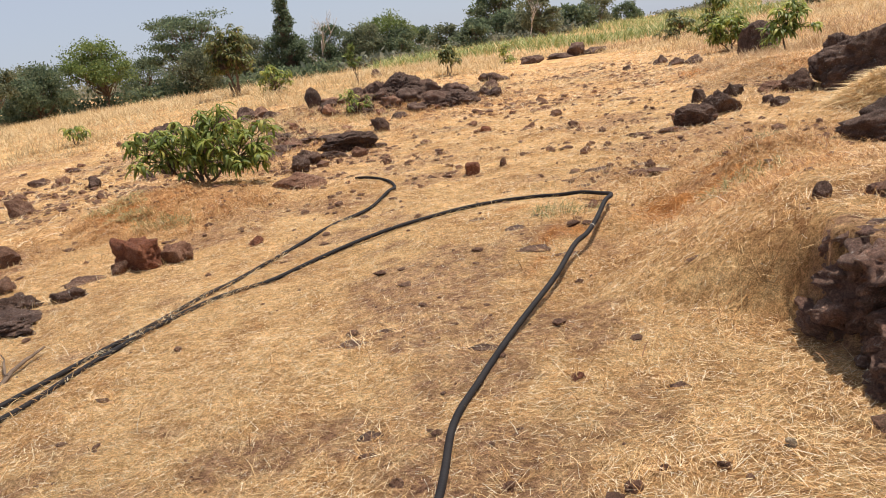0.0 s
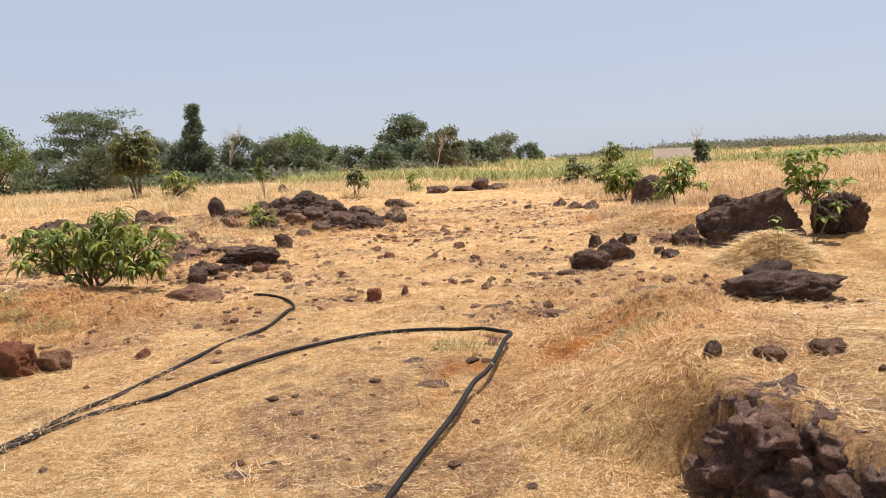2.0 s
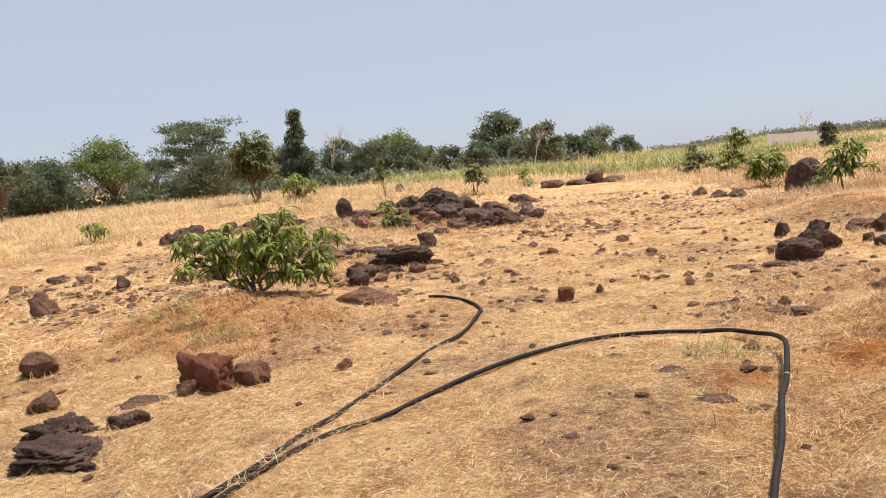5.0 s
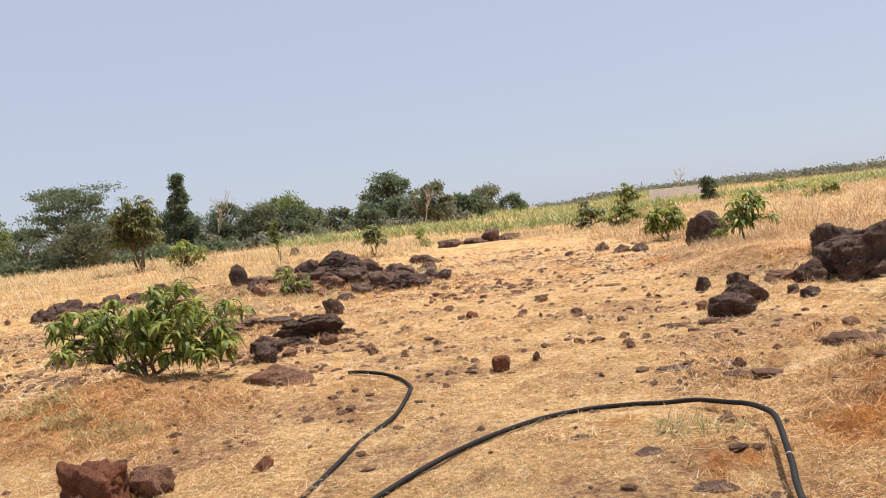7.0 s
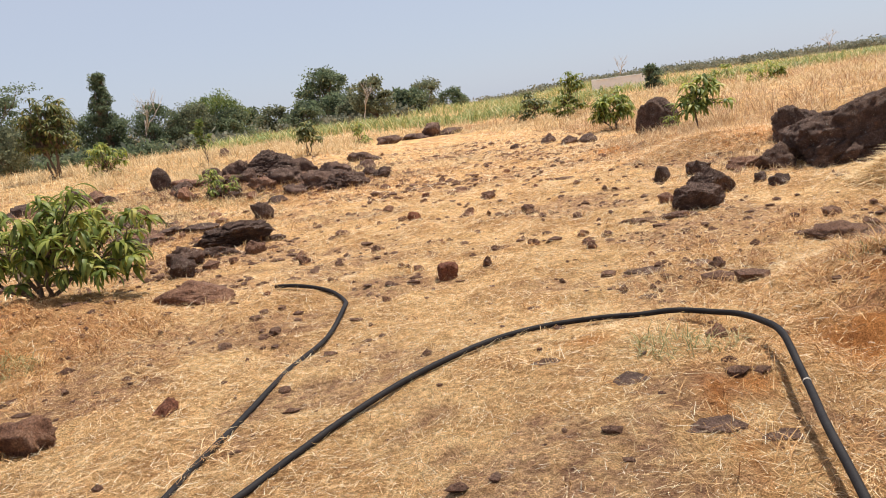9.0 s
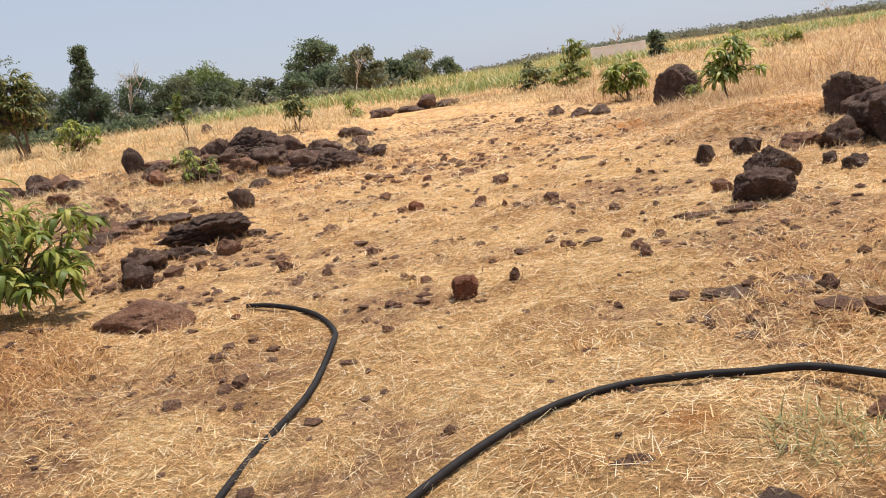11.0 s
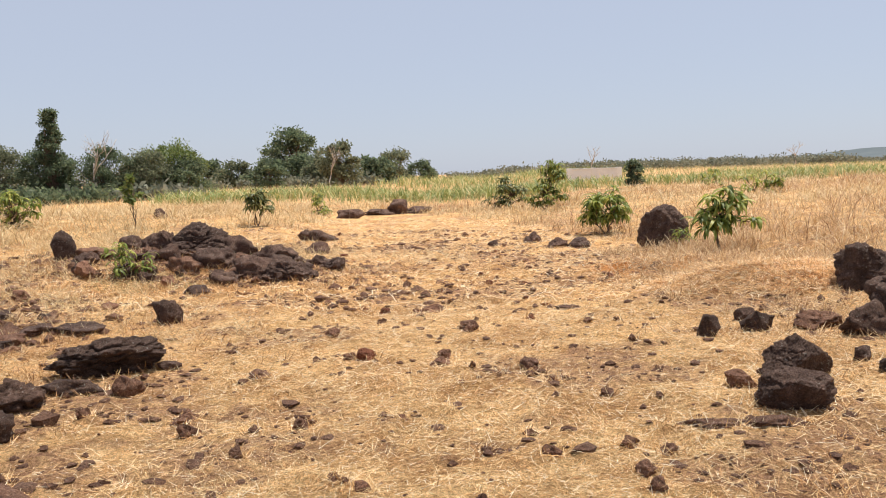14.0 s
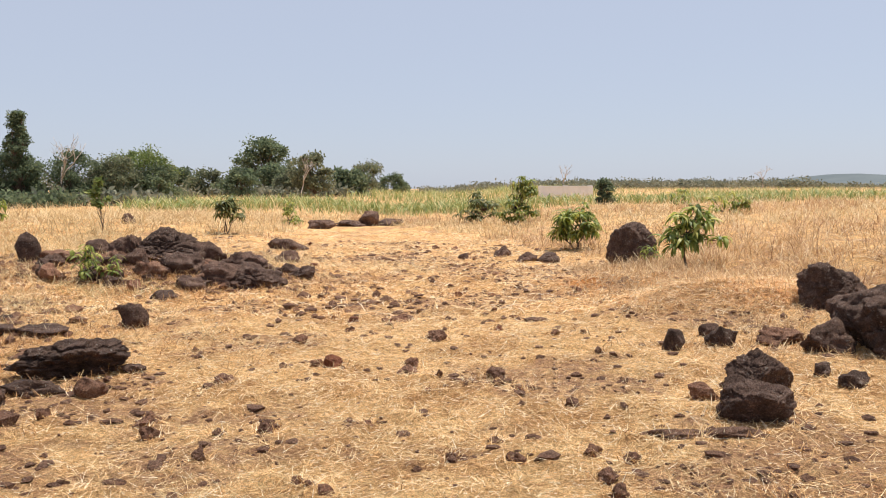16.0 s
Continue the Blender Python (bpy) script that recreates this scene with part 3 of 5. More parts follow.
def loose_stones():
    row = "loose stones on the straw"
    at = lambda x, y, w, h, seed, label="small brown laterite stone on straw", m=STONE: rock("loose_stone", x, y, w, h * 0.75, seed, label, group=row, level=3, sink=0.8, material=m, turn=seed * 37 % 360, tip=seed * 53 % 40 - 20, facets=7, rough=0.2)
    cube = rock("loose_stone", -0.30, 3.5, 0.16, 0.13, 401, "squarish brown laterite stone on straw", group=row, level=3, material=RED_STONE, boxy=True, turn=10, sink=0.3)
    at(0.0, 3.6, 0.11, 0.10, 402)
    at(1.52, 2.75, 0.13, 0.10, 403)
    at(1.18, 1.35, 0.13, 0.08, 404, "reddish stone beside the black pipe")
    at(-1.74, 4.85, 0.15, 0.11, 405)
    at(-1.6, 1.2, 0.15, 0.08, 406, "pale reddish stone on straw", RED_STONE)
    at(-0.06, 7.6, 0.24, 0.13, 407)
    at(-0.46, 8.75, 0.27, 0.11, 408)
    at(-0.88, 6.5, 0.16, 0.12, 409, "reddish laterite stone on straw", RED_STONE)
    at(-0.27, 6.35, 0.20, 0.09, 410)
    at(0.39, 6.1, 0.18, 0.08, 411)
    at(0.37, 5.9, 0.16, 0.05, 412)
    at(-0.03, 6.15, 0.06, 0.08, 413)
    at(-1.85, 5.08, 0.18, 0.11, 414)
    at(-2.54, 5.2, 0.11, 0.11, 415)
    at(-1.01, 4.93, 0.07, 0.05, 416)
    at(-1.32, 4.38, 0.11, 0.08, 417)
    at(0.38, 4.32, 0.11, 0.09, 418)
    at(-0.46, 5.03, 0.07, 0.05, 419)
    at(-1.61, 6.0, 0.18, 0.07, 420)
    at(0.04, 4.45, 0.08, 0.05, 421)
    at(-1.34, 4.82, 0.09, 0.04, 422)
    at(0.81, 4.42, 0.11, 0.07, 423)
    at(0.99, 4.33, 0.13, 0.07, 424)
    flat = "flat bedrock patches"
    def slab(x, y, w, d, seed, turn=0.0):
        SLABS.append((x, y, w * 0.5, d * 0.5))
        rock("bedrock_patch", x, y, w, 0.014 if w < 0.3 else 0.035, seed, "flat dark bedrock patch among straw", d=d, group=flat, material=GREY_SLAB, level=4 if w > 0.2 else 3, sink=2.5 if w < 0.3 else 1.6, turn=turn, rough=0.09 if w < 0.3 else 0.22)
    slab(1.36, 4.7, 0.62, 0.16, 431)
    slab(-1.16, 9.9, 0.92, 0.5, 432)
    slab(0.98, 8.55, 0.34, 0.25, 433)
    slab(1.07, 2.85, 0.40, 0.34, 434)
    slab(1.42, 2.95, 0.24, 0.2, 435)
    slab(1.0, 2.28, 0.16, 0.12, 436, 20)
    slab(0.67, 0.88, 0.20, 0.18, 437)
    slab(0.91, 0.34, 0.24, 0.15, 438)
    slab(1.12, 0.27, 0.22, 0.15, 439)
    slab(0.32, 1.19, 0.17, 0.10, 447)
    slab(0.94, -1.21, 0.20, 0.08, 448)
    slab(1.66, 4.66, 0.42, 0.14, 449)
    slab(2.63, 2.97, 0.42, 0.30, 457, 20)
    slab(2.95, 3.35, 0.36, 0.22, 458)
    slab(0.21, -1.09, 0.20, 0.12, 459)
    slab(0.18, -1.07, 0.14, 0.09, 440)
    slab(0.67, -1.98, 0.14, 0.08, 441)
    slab(0.35, -0.92, 0.12, 0.07, 442)
    slab(1.85, -1.68, 0.11, 0.06, 443)
    slab(0.72, -2.15, 0.10, 0.05, 444)
    slab(-0.94, -1.6, 0.12, 0.06, 445)
    slab(0.32, 2.34, 0.14, 0.08, 446)
    at(1.71, -2.36, 0.08, 0.04, 451)
    at(1.81, -2.26, 0.045, 0.025, 452)
    at(1.99, -2.26, 0.05, 0.03, 453)
    at(1.43, -1.56, 0.08, 0.03, 454, m=RED_STONE)
    at(1.31, -2.36, 0.06, 0.03, 455)
    at(2.20, -2.15, 0.045, 0.035, 456, "small whitish rounded stone on straw", PALE_STONE)
    rng = np.random.default_rng(8)
    for k in range(120):
        x, y = rng.normal(0.0, 1.7), 2.6 + 16 * rng.random() ** 0.85
        if x < -3.4 or x > 2.6 or is_tall(x, y):
            continue
        s = rng.uniform(0.05, 0.13) + 0.004 * y * rng.random()
        at(x, y, s, s * rng.uniform(0.35, 0.75), 500 + k, m=STONE if k % 5 else RED_STONE)


def pebbles():
    """Clods and bits of laterite, too many to count."""
    rng = np.random.default_rng(3)
    dirs, tris = ball(1)
    n = 34000
    x, y = rng.uniform(-9, 4.5, n), -3 + 23 * rng.random(n) ** 0.95
    keep = (rng.random(n) < (0.11 + 0.6 * bare(x, y)) * (0.25 + 0.75 * ease(0.5, 4, y))) & ~is_tall(x, y)
    x, y = x[keep], y[keep]
    n = len(x)
    s = 0.009 + 0.040 * rng.random(n) ** 3 + 0.0011 * np.maximum(y, 0) * rng.random(n)
    shape = dirs[None] * (1 + 0.25 * rng.normal(size=(n, len(dirs), 1))) * (s[:, None] * rng.uniform(0.6, 1.3, (n, 3)))[:, None] * np.array([1, 1, 0.5])
    v = shape + np.stack([x, y, ground(x, y) + 0.1 * s], -1)[:, None]
    f = tris[None] + (np.arange(n) * len(dirs))[:, None, None]
    tagged(sheet("pebbles", v.reshape(-1, 3), f.reshape(-1, 3), STONE, False), "small laterite pebbles and clods on straw", "pebbles", kind="stuff")


def rubble_patches():
    """Low spreads of broken laterite on the stony ground."""
    rng = np.random.default_rng(4)
    dirs, tris = ball(1)
    x, y = [], []
    for cx, cy, sx, sy, n in ((-6.2, 4.6, 0.9, 0.8, 120), (-7.8, 6.8, 1.2, 0.8, 130), (-4.7, 8.2, 0.6, 1.1, 150), (-3.0, 5.2, 0.3, 0.5, 50), (-4.1, 11.9, 1.5, 0.8, 420), (-5.9, 12.9, 1.0, 0.6, 140), (-7.6, 11.2, 1.3, 0.7, 120), (1.2, 2.7, 0.35, 0.3, 16), (2.9, 3.4, 0.4, 0.3, 30), (-1.1, 10.0, 0.7, 0.5, 60)):
        x.append(rng.normal(cx, sx, n))
        y.append(rng.normal(cy, sy, n))
    x, y = np.concatenate(x), np.concatenate(y)
    n = len(x)
    s = 0.018 + 0.075 * rng.random(n) ** 2
    shape = dirs[None] * (1 + 0.22 * rng.normal(size=(n, len(dirs), 1))) * (s[:, None] * rng.uniform(0.6, 1.3, (n, 3)))[:, None] * np.array([1, 1, 0.6])
    v = shape + np.stack([x, y, ground(x, y) + 0.15 * s], -1)[:, None]
    f = tris[None] + (np.arange(n) * len(dirs))[:, None, None]
    tagged(sheet("rubble_spread", v.reshape(-1, 3), f.reshape(-1, 3), STONE, False), "broken brown laterite rubble spread over stony ground", "rubble", kind="stuff")


def terrace_wall():
    wall = thing("terrace_wall", 2.42, -2.0, 0, "rough dark laterite wall holding up a straw-covered terrace", "stone wall", kind="structure")
    rng = np.random.default_rng(21)
    shapes = [rock_shape(0.34, 0.28, 0.22, 600 + k, 4, 9, 0.19, k % 3 == 0) for k in range(10)]
    meshes = []
    for v, tris in shapes:
        ob = sheet("stone", v, tris, WALL_ROCK)
        meshes.append(ob.data)
        bpy.data.objects.remove(ob)
    y = -4.6
    while y < -1.08:
        step = rng.uniform(0.12, 0.17)
        edge = 2.46 + 0.5 * max(0, -1.2 - y)
        low = float(ground(edge - 0.3, y))
        for c in range(4):
            w, h = rng.uniform(0.7, 1.2), rng.uniform(0.75, 1.1)
            ob = new("stone", meshes[int(rng.integers(10))])
            ob.matrix_world = pose(edge + 0.04 * c + rng.uniform(-0.06, 0.05), y + rng.uniform(-0.08, 0.08), low + 0.03 + (0.112 if y < -0.85 else 0.098) * c, rng.uniform(-16, 16), rng.uniform(-16, 16), rng.uniform(0, 360)) @ Matrix.Diagonal((w, w, h, 1))
            ob.parent = wall
            ob.matrix_parent_inverse = wall.matrix_world.inverted()
        y += step
    rock("terrace_stone", 2.74, -0.72, 0.17, 0.07, 651, "flat brown stone on the terrace", level=3, material=STONE, group="stones on the terrace")
    rock("terrace_stone", 3.02, -0.62, 0.17, 0.07, 652, "flat brown stone on the terrace", level=3, material=STONE, group="stones on the terrace")
    rock("terrace_stone", 2.50, -0.62, 0.085, 0.08, 653, "small dark rounded stone at the terrace edge", level=4, rough=0.05, facets=-2, tip=14, group="stones on the terrace")
    rock("terrace_stone", 2.45, 3.2, 0.5, 0.12, 654, "rough brown rock patch on the mound", level=4, material=STONE, rough=0.2, group="stones on the terrace")


boulders()
loose_stones()
pebbles()
rubble_patches()
terrace_wall()


# ---- pipes ----
def smooth_line(points, n=8):
    """A rounded line through points (Catmull-Rom)."""
    p = [Vector(q) for q in points]
    p = [p[0] * 2 - p[1]] + p + [p[-1] * 2 - p[-2]]
    out = []
    for a, b, c, d in zip(p, p[1:], p[2:], p[3:]):
        for k in range(n):
            t = k / n
            out.append(0.5 * (2 * b + (c - a) * t + (2 * a - 5 * b + 4 * c - d) * t * t + (3 * b - a - 3 * c + d) * t ** 3))
    return out + [p[-2]]


def pipe(points, label, radius=0.0155, ring=0):
    """A pipe along points of x, y and height over the ground."""
    lies = lambda x, y: max(float(ground(x, y)), sum(float(ground(x + dx, y + dy)) for dx, dy in ((0.15, 0), (-0.15, 0), (0, 0.15), (0, -0.15), (0, 0))) / 5)  # stiff: it bridges small hollows
    line = smooth_line([(x, y, lies(x, y) + radius * 0.8 + h) for x, y, h in points])
    bm = bmesh.new()
    tube(bm, line, [radius] * len(line), 12)
    me = bpy.data.meshes.new("water_pipe")
    bm.to_mesh(me)
    bm.free()
    for f in me.polygons:
        f.use_smooth = len(f.vertices) == 4
    me.materials.append(PIPE)
    ob = tagged(new("water_pipe", me), label, "pipe", "pipes on the ground")
    if ring:
        bm = bmesh.new()
        tube(bm, [line[ring], line[ring].lerp(line[ring + 1], 0.25)], [radius * 1.08] * 2, 12)
        part("joint_ring", bm, DEAD_WOOD, ob, "pale ring at a pipe joint")


pipe([(1.35, -4.6, 0), (1.2, -3.5, 0), (1.10, -2.5, 0), (1.02, -2.0, 0), (1.02, -1.6, 0), (1.05, -1.2, 0.01), (1.10, -0.8, 0.035), (1.17, -0.38, 0.065), (1.22, 0.06, 0.085), (1.265, 0.30, 0.10), (1.30, 0.55, 0.11), (1.33, 0.85, 0.11), (1.335, 1.16, 0.10), (1.305, 1.42, 0.08), (1.225, 1.60, 0.055), (1.05, 1.71, 0.035), (0.86, 1.76, 0.02),
      (0.66, 1.79, 0.012), (0.36, 1.80, 0.008), (0.08, 1.67, 0.01), (-0.17, 1.42, 0.01), (-0.38, 1.12, 0.01), (-0.58, 0.80, 0.005), (-0.76, 0.5, 0), (-0.93, 0.2, 0)]
     + [(-1.1, -0.06, 0), (-1.2, -0.35, 0), (-1.28, -0.8, 0), (-1.32, -1.3, 0), (-1.36, -1.75, 0), (-1.5, -2.4, 0), (-1.9, -3.4, 0)],
     "long black plastic water pipe bent over dry straw", ring=76)
pipe([(-1.72, 3.74, 0.01), (-1.55, 3.66, 0.02), (-1.36, 3.54, 0.01), (-1.18, 3.38, 0), (-1.04, 3.12, 0), (-0.97, 2.76, 0), (-0.99, 2.25, 0), (-1.07, 1.6, -0.012), (-1.14, 1.0, -0.006), (-1.2, 0.55, 0), (-1.23, 0.2, 0), (-1.28, -0.1, 0), (-1.33, -0.6, 0), (-1.40, -1.0, 0), (-1.45, -1.5, 0.01), (-1.58, -2.0, 0), (-1.78, -2.7, 0), (-2.05, -3.5, 0)],
     "black plastic water pipe with an open end on straw")


def twig():
    """A fallen bare branch beside the pipes."""
    bm = bmesh.new()
    rng = np.random.default_rng(2)
    at = lambda x, y, h=0.02: (x, y, float(ground(x, y)) + h)
    tube(bm, crooked(at(-1.73, -1.75), at(-1.84, -0.98, 0.05), 7, 0.05, rng), [0.016, 0.016, 0.015, 0.014, 0.013, 0.011, 0.009, 0.006], 8)
    tube(bm, crooked(at(-1.78, -1.35, 0.03), at(-2.0, -1.15, 0.06), 4, 0.08, rng), [0.009, 0.008, 0.007, 0.005, 0.003], 6)
    me = bpy.data.meshes.new("fallen_branch")
    bm.to_mesh(me)
    bm.free()
    me.materials.append(BARK)
    tagged(new("fallen_branch", me), "bare dry branch lying on straw by the pipes", "branch")


twig()


# ---- straw and grass ----
def blades(name, x, y, length, width, lean, material, label, category, rng, z_off=0.0, seg=2, raked=0.0):
    """Many curved blades: lean is 0 for upright and 1 for lying flat."""
    n = len(x)
    a = rng.uniform(0, 2 * np.pi, n)
    if raked:  # that share lies along the sweep of the rake
        a = np.where(rng.random(n) < raked, 9 * cloudy(x, y, 1.6, 2) + np.pi * (rng.random(n) < 0.5) + rng.normal(0, 0.5, n), a)
    out = np.stack([np.cos(a), np.sin(a)], -1)
    side = np.stack([-np.sin(a), np.cos(a), rng.uniform(-0.6, 0.6, n)], -1)
    side /= np.linalg.norm(side, axis=1, keepdims=True)
    base = np.stack([x, y, ground(x, y) + z_off], -1)
    rows = []
    for k in range(seg + 1):
        t = k / seg
        far = length * (lean * t + (1 - lean) * 0.35 * t * t)
        up = length * (1 - lean) * t * (1 - 0.25 * t)
        flat = 0.08 * length * np.sin(np.pi * t) * lean
        p = base + np.concatenate([out * far[:, None], (up + flat)[:, None]], 1)
        low = ground(p[:, 0], p[:, 1]) + 0.002
        p[:, 2] = np.maximum(p[:, 2] + np.where(lean > 0.8, np.clip(low - base[:, 2], -0.3 * length, 0.3 * length), 0), low)
        w = side * (width * (1.0 if k < seg else 0.35) * 0.5)[:, None]
        rows += [p - w, p + w]
    v = np.stack(rows, 1)
    f = np.array([[2 * k, 2 * k + 1, 2 * k + 3, 2 * k + 2] for k in range(seg)])
    f = f[None] + (np.arange(n) * 2 * (seg + 1))[:, None, None]
    return tagged(sheet(name, v.reshape(-1, 3), f.reshape(-1, 4), material, False), label, category, kind="stuff")


def patchy(x, y):
    """Slow unevenness from 0 to 1."""
    return 0.5 + 0.25 * np.sin(1.3 * x + 0.7 * y + 1) * np.sin(0.9 * y - 0.8 * x) + 0.25 * np.sin(3.1 * x - 1.9 * y) * np.sin(2.2 * y + 1.4 * x + 2)


def on_wall(x, y):
    """The steep face of the terrace, where no straw lies."""
    return (y < -1.0) & (np.abs(x - 2.47 - 0.5 * np.maximum(0, -1.2 - y)) < 0.12)


def steep(x, y):
    """On a bank too steep for straw to lie on."""
    return np.hypot(ground(x + 0.08, y) - ground(x - 0.08, y), ground(x, y + 0.08) - ground(x, y - 0.08)) > 0.12


def on_slab(x, y):
    """Over one of the flat bedrock patches."""
    hit = np.zeros(len(x), bool)
    for cx, cy, rx, ry in SLABS:
        hit |= ((x - cx) / rx) ** 2 + ((y - cy) / ry) ** 2 < 1
    return hit


def straw():
    rng = np.random.default_rng(10)
    n = 540000
    y = -3.6 + 13.1 * rng.random(n) ** 1.35
    x = 0.3 + rng.uniform(-1, 1, n) * (2.2 + 0.5 * (y + 3.6))
    keep = (x > -5.5) & (x < 4.8) & ~on_wall(x, y) & (rng.random(n) < ease(-3.6, -2.3, y) * (1 - 0.9 * red_soil(x, y))) & (~(on_slab(x, y) | steep(x, y)) | (rng.random(n) < 0.2)) & (rng.random(n) < np.clip(1.15 - 0.4 * patchy(x, y), 0, 1) * (1 - 0.62 * bare(x, y)))
    x, y = x[keep], y[keep]
    m = len(x)
    blades("cut_straw", x, y, 0.016 + 0.072 * rng.random(m) ** 2, rng.uniform(0.0010, 0.0024, m) + 0.00036 * np.maximum(y, 0), rng.uniform(0.78, 1.0, m), STRAW, "cut dry straw lying loose over the ground", "straw", rng, rng.uniform(0, 0.018, m), 1, 0.3)
    pick = rng.random(m) < 0.022
    x, y = x[pick], y[pick]
    m = len(x)
    blades("long_straw", x, y, rng.uniform(0.08, 0.20, m), rng.uniform(0.0011, 0.0024, m) + 0.00012 * np.maximum(y, 0), rng.uniform(0.90, 1.0, m), STRAW_PALE, "longer pale straws strewn over the ground", "straw", rng, rng.uniform(0, 0.012, m), 1, 0.7)
    n = 60000
    x, y = rng.uniform(-9, 6, n), 9 + 16 * rng.random(n) ** 1.1
    keep = ~is_tall(x, y) & (rng.random(n) < np.clip(1.15 - 0.4 * patchy(x, y), 0, 1) * (1 - 0.6 * bare(x, y)))
    x, y = x[keep], y[keep]
    m = len(x)
    blades("cut_straw", x, y, rng.uniform(0.10, 0.28, m), rng.uniform(0.005, 0.010, m), rng.uniform(0.80, 1.0, m), STRAW, "cut dry straw lying loose over far ground", "straw", rng, rng.uniform(0, 0.015, m))
    n = 30000
    x, y = rng.uniform(-12, -4.5, n), rng.uniform(-2, 12, n)
    keep = rng.random(n) < np.clip(1.15 - 0.4 * patchy(x, y), 0, 1) * (1 - 0.6 * bare(x, y))
    x, y = x[keep], y[keep]
    m = len(x)
    blades("cut_straw", x, y, rng.uniform(0.10, 0.26, m), rng.uniform(0.004, 0.008, m), rng.uniform(0.7, 1.0, m), STRAW, "cut dry straw on the low stony ground", "straw", rng, rng.uniform(0, 0.015, m))
    n = 16000
    x, y = rng.uniform(-5, 4.4, n), -3.5 + 16 * rng.random(n) ** 1.2
    keep = rng.random(n) < patchy(x + 3, y - 2) ** 2
    x, y = x[keep], y[keep]
    m = len(x)
    blades("stubble", x, y, rng.uniform(0.03, 0.10, m), rng.uniform(0.002, 0.004, m), rng.uniform(0.1, 0.7, m), STRAW, "short dry grass stubble standing among straw", "stubble", rng)


def heaps():
    """Piles of raked straw and dry scrub."""
    rng = np.random.default_rng(14)
    for x0, y0, rx, ry, h, n, m, label in ((3.85, 4.9, 0.55, 0.44, 0.28, 11000, STRAW_PALE, "rounded heap of pale raked straw beside dark rocks"), (3.15, 9.3, 1.15, 0.75, 0.14, 15000, STRAW, "low heap of raked straw before the young mango")):
        a, r = rng.uniform(0, 2 * np.pi, n), rng.random(n) ** 0.5 * rng.uniform(0.8, 1.15, n)
        x, y = x0 + rx * r * np.cos(a), y0 + ry * r * np.sin(a)
        z = rng.uniform(0, 0.03, n)
        blades("straw_heap", x, y, rng.uniform(0.08, 0.26, n), rng.uniform(0.003, 0.006, n), rng.uniform(0.74, 0.97, n), m, label, "straw heap", rng, z, 2, 0.2)
        m2 = n // 8
        blades("straw_heap", x[:m2], y[:m2], rng.uniform(0.06, 0.18, m2), rng.uniform(0.002, 0.004, m2), rng.uniform(0.45, 0.8, m2), m, "loose straws sticking out of the " + label.split(" of ")[0], "straw heap", rng, 0.0)
    for x0, y0, sx, sy, n, label in ((2.05, 1.2, 0.50, 0.95, 30000, "dry brown scrub covering the earth mound"), (-3.6, 2.5, 0.85, 0.6, 22000, "dry brown scrub on the red earth mound"), (2.6, 3.4, 0.6, 0.5, 8000, "dry brown scrub between the rocks"), (-4.1, 12.0, 1.8, 1.0, 12000, "dry brown scrub among the heap rocks")):
        x, y = rng.normal(x0, sx, n), rng.normal(y0, sy, n)
        keep = rng.random(n) < np.clip(5 * cloudy(x, y, 0.28) - 1.9, 0.12, 1) * (1 - 0.93 * red_soil(x, y)) * np.where(steep(x, y), 0.3, 1.0)
        x, y = x[keep], y[keep]
        k = len(x)
        tuft = np.clip(3 * cloudy(x, y, 0.22) - 0.7, 0.3, 1.6)
        blades("dry_scrub", x, y, (rng.uniform(0.03, 0.16, k) + 0.004 * np.maximum(y, 0)) * tuft, rng.uniform(0.0018, 0.004, k) + 0.0003 * np.maximum(y, 0), rng.uniform(0.3, 0.95, k), SCRUB, label, "scrub", rng, 0.0)
        m2 = k // 24
        blades("dry_scrub", x[:m2], y[:m2], rng.uniform(0.06, 0.20, m2), rng.uniform(0.0014, 0.0028, m2), rng.uniform(0.55, 0.95, m2), STRAW, "loose straws tangled in the " + label, "scrub", rng, 0.02)
    for x0, y0, r0, n in ((2.75, 9.75, 0.22, 400), (-3.2, 2.2, 0.25, 500), (-4.3, 2.9, 0.3, 600), (-3.75, 2.45, 0.2, 400), (2.45, 1.9, 0.3, 300), (2.2, 0.75, 0.2, 200), (1.0, 1.2, 0.2, 200), (-4.4, 10.8, 0.5, 800)):
        a, r = rng.uniform(0, 2 * np.pi, n), r0 * rng.random(n) ** 0.5
        x, y = x0 + r * np.cos(a) * 1.4, y0 + r * np.sin(a)
        blades("green_tuft", x, y, rng.uniform(0.05, 0.16, n), rng.uniform(0.003, 0.006, n), rng.uniform(0.2, 0.8, n), WEED, "small tuft of fading green grass", "grass tuft", rng)


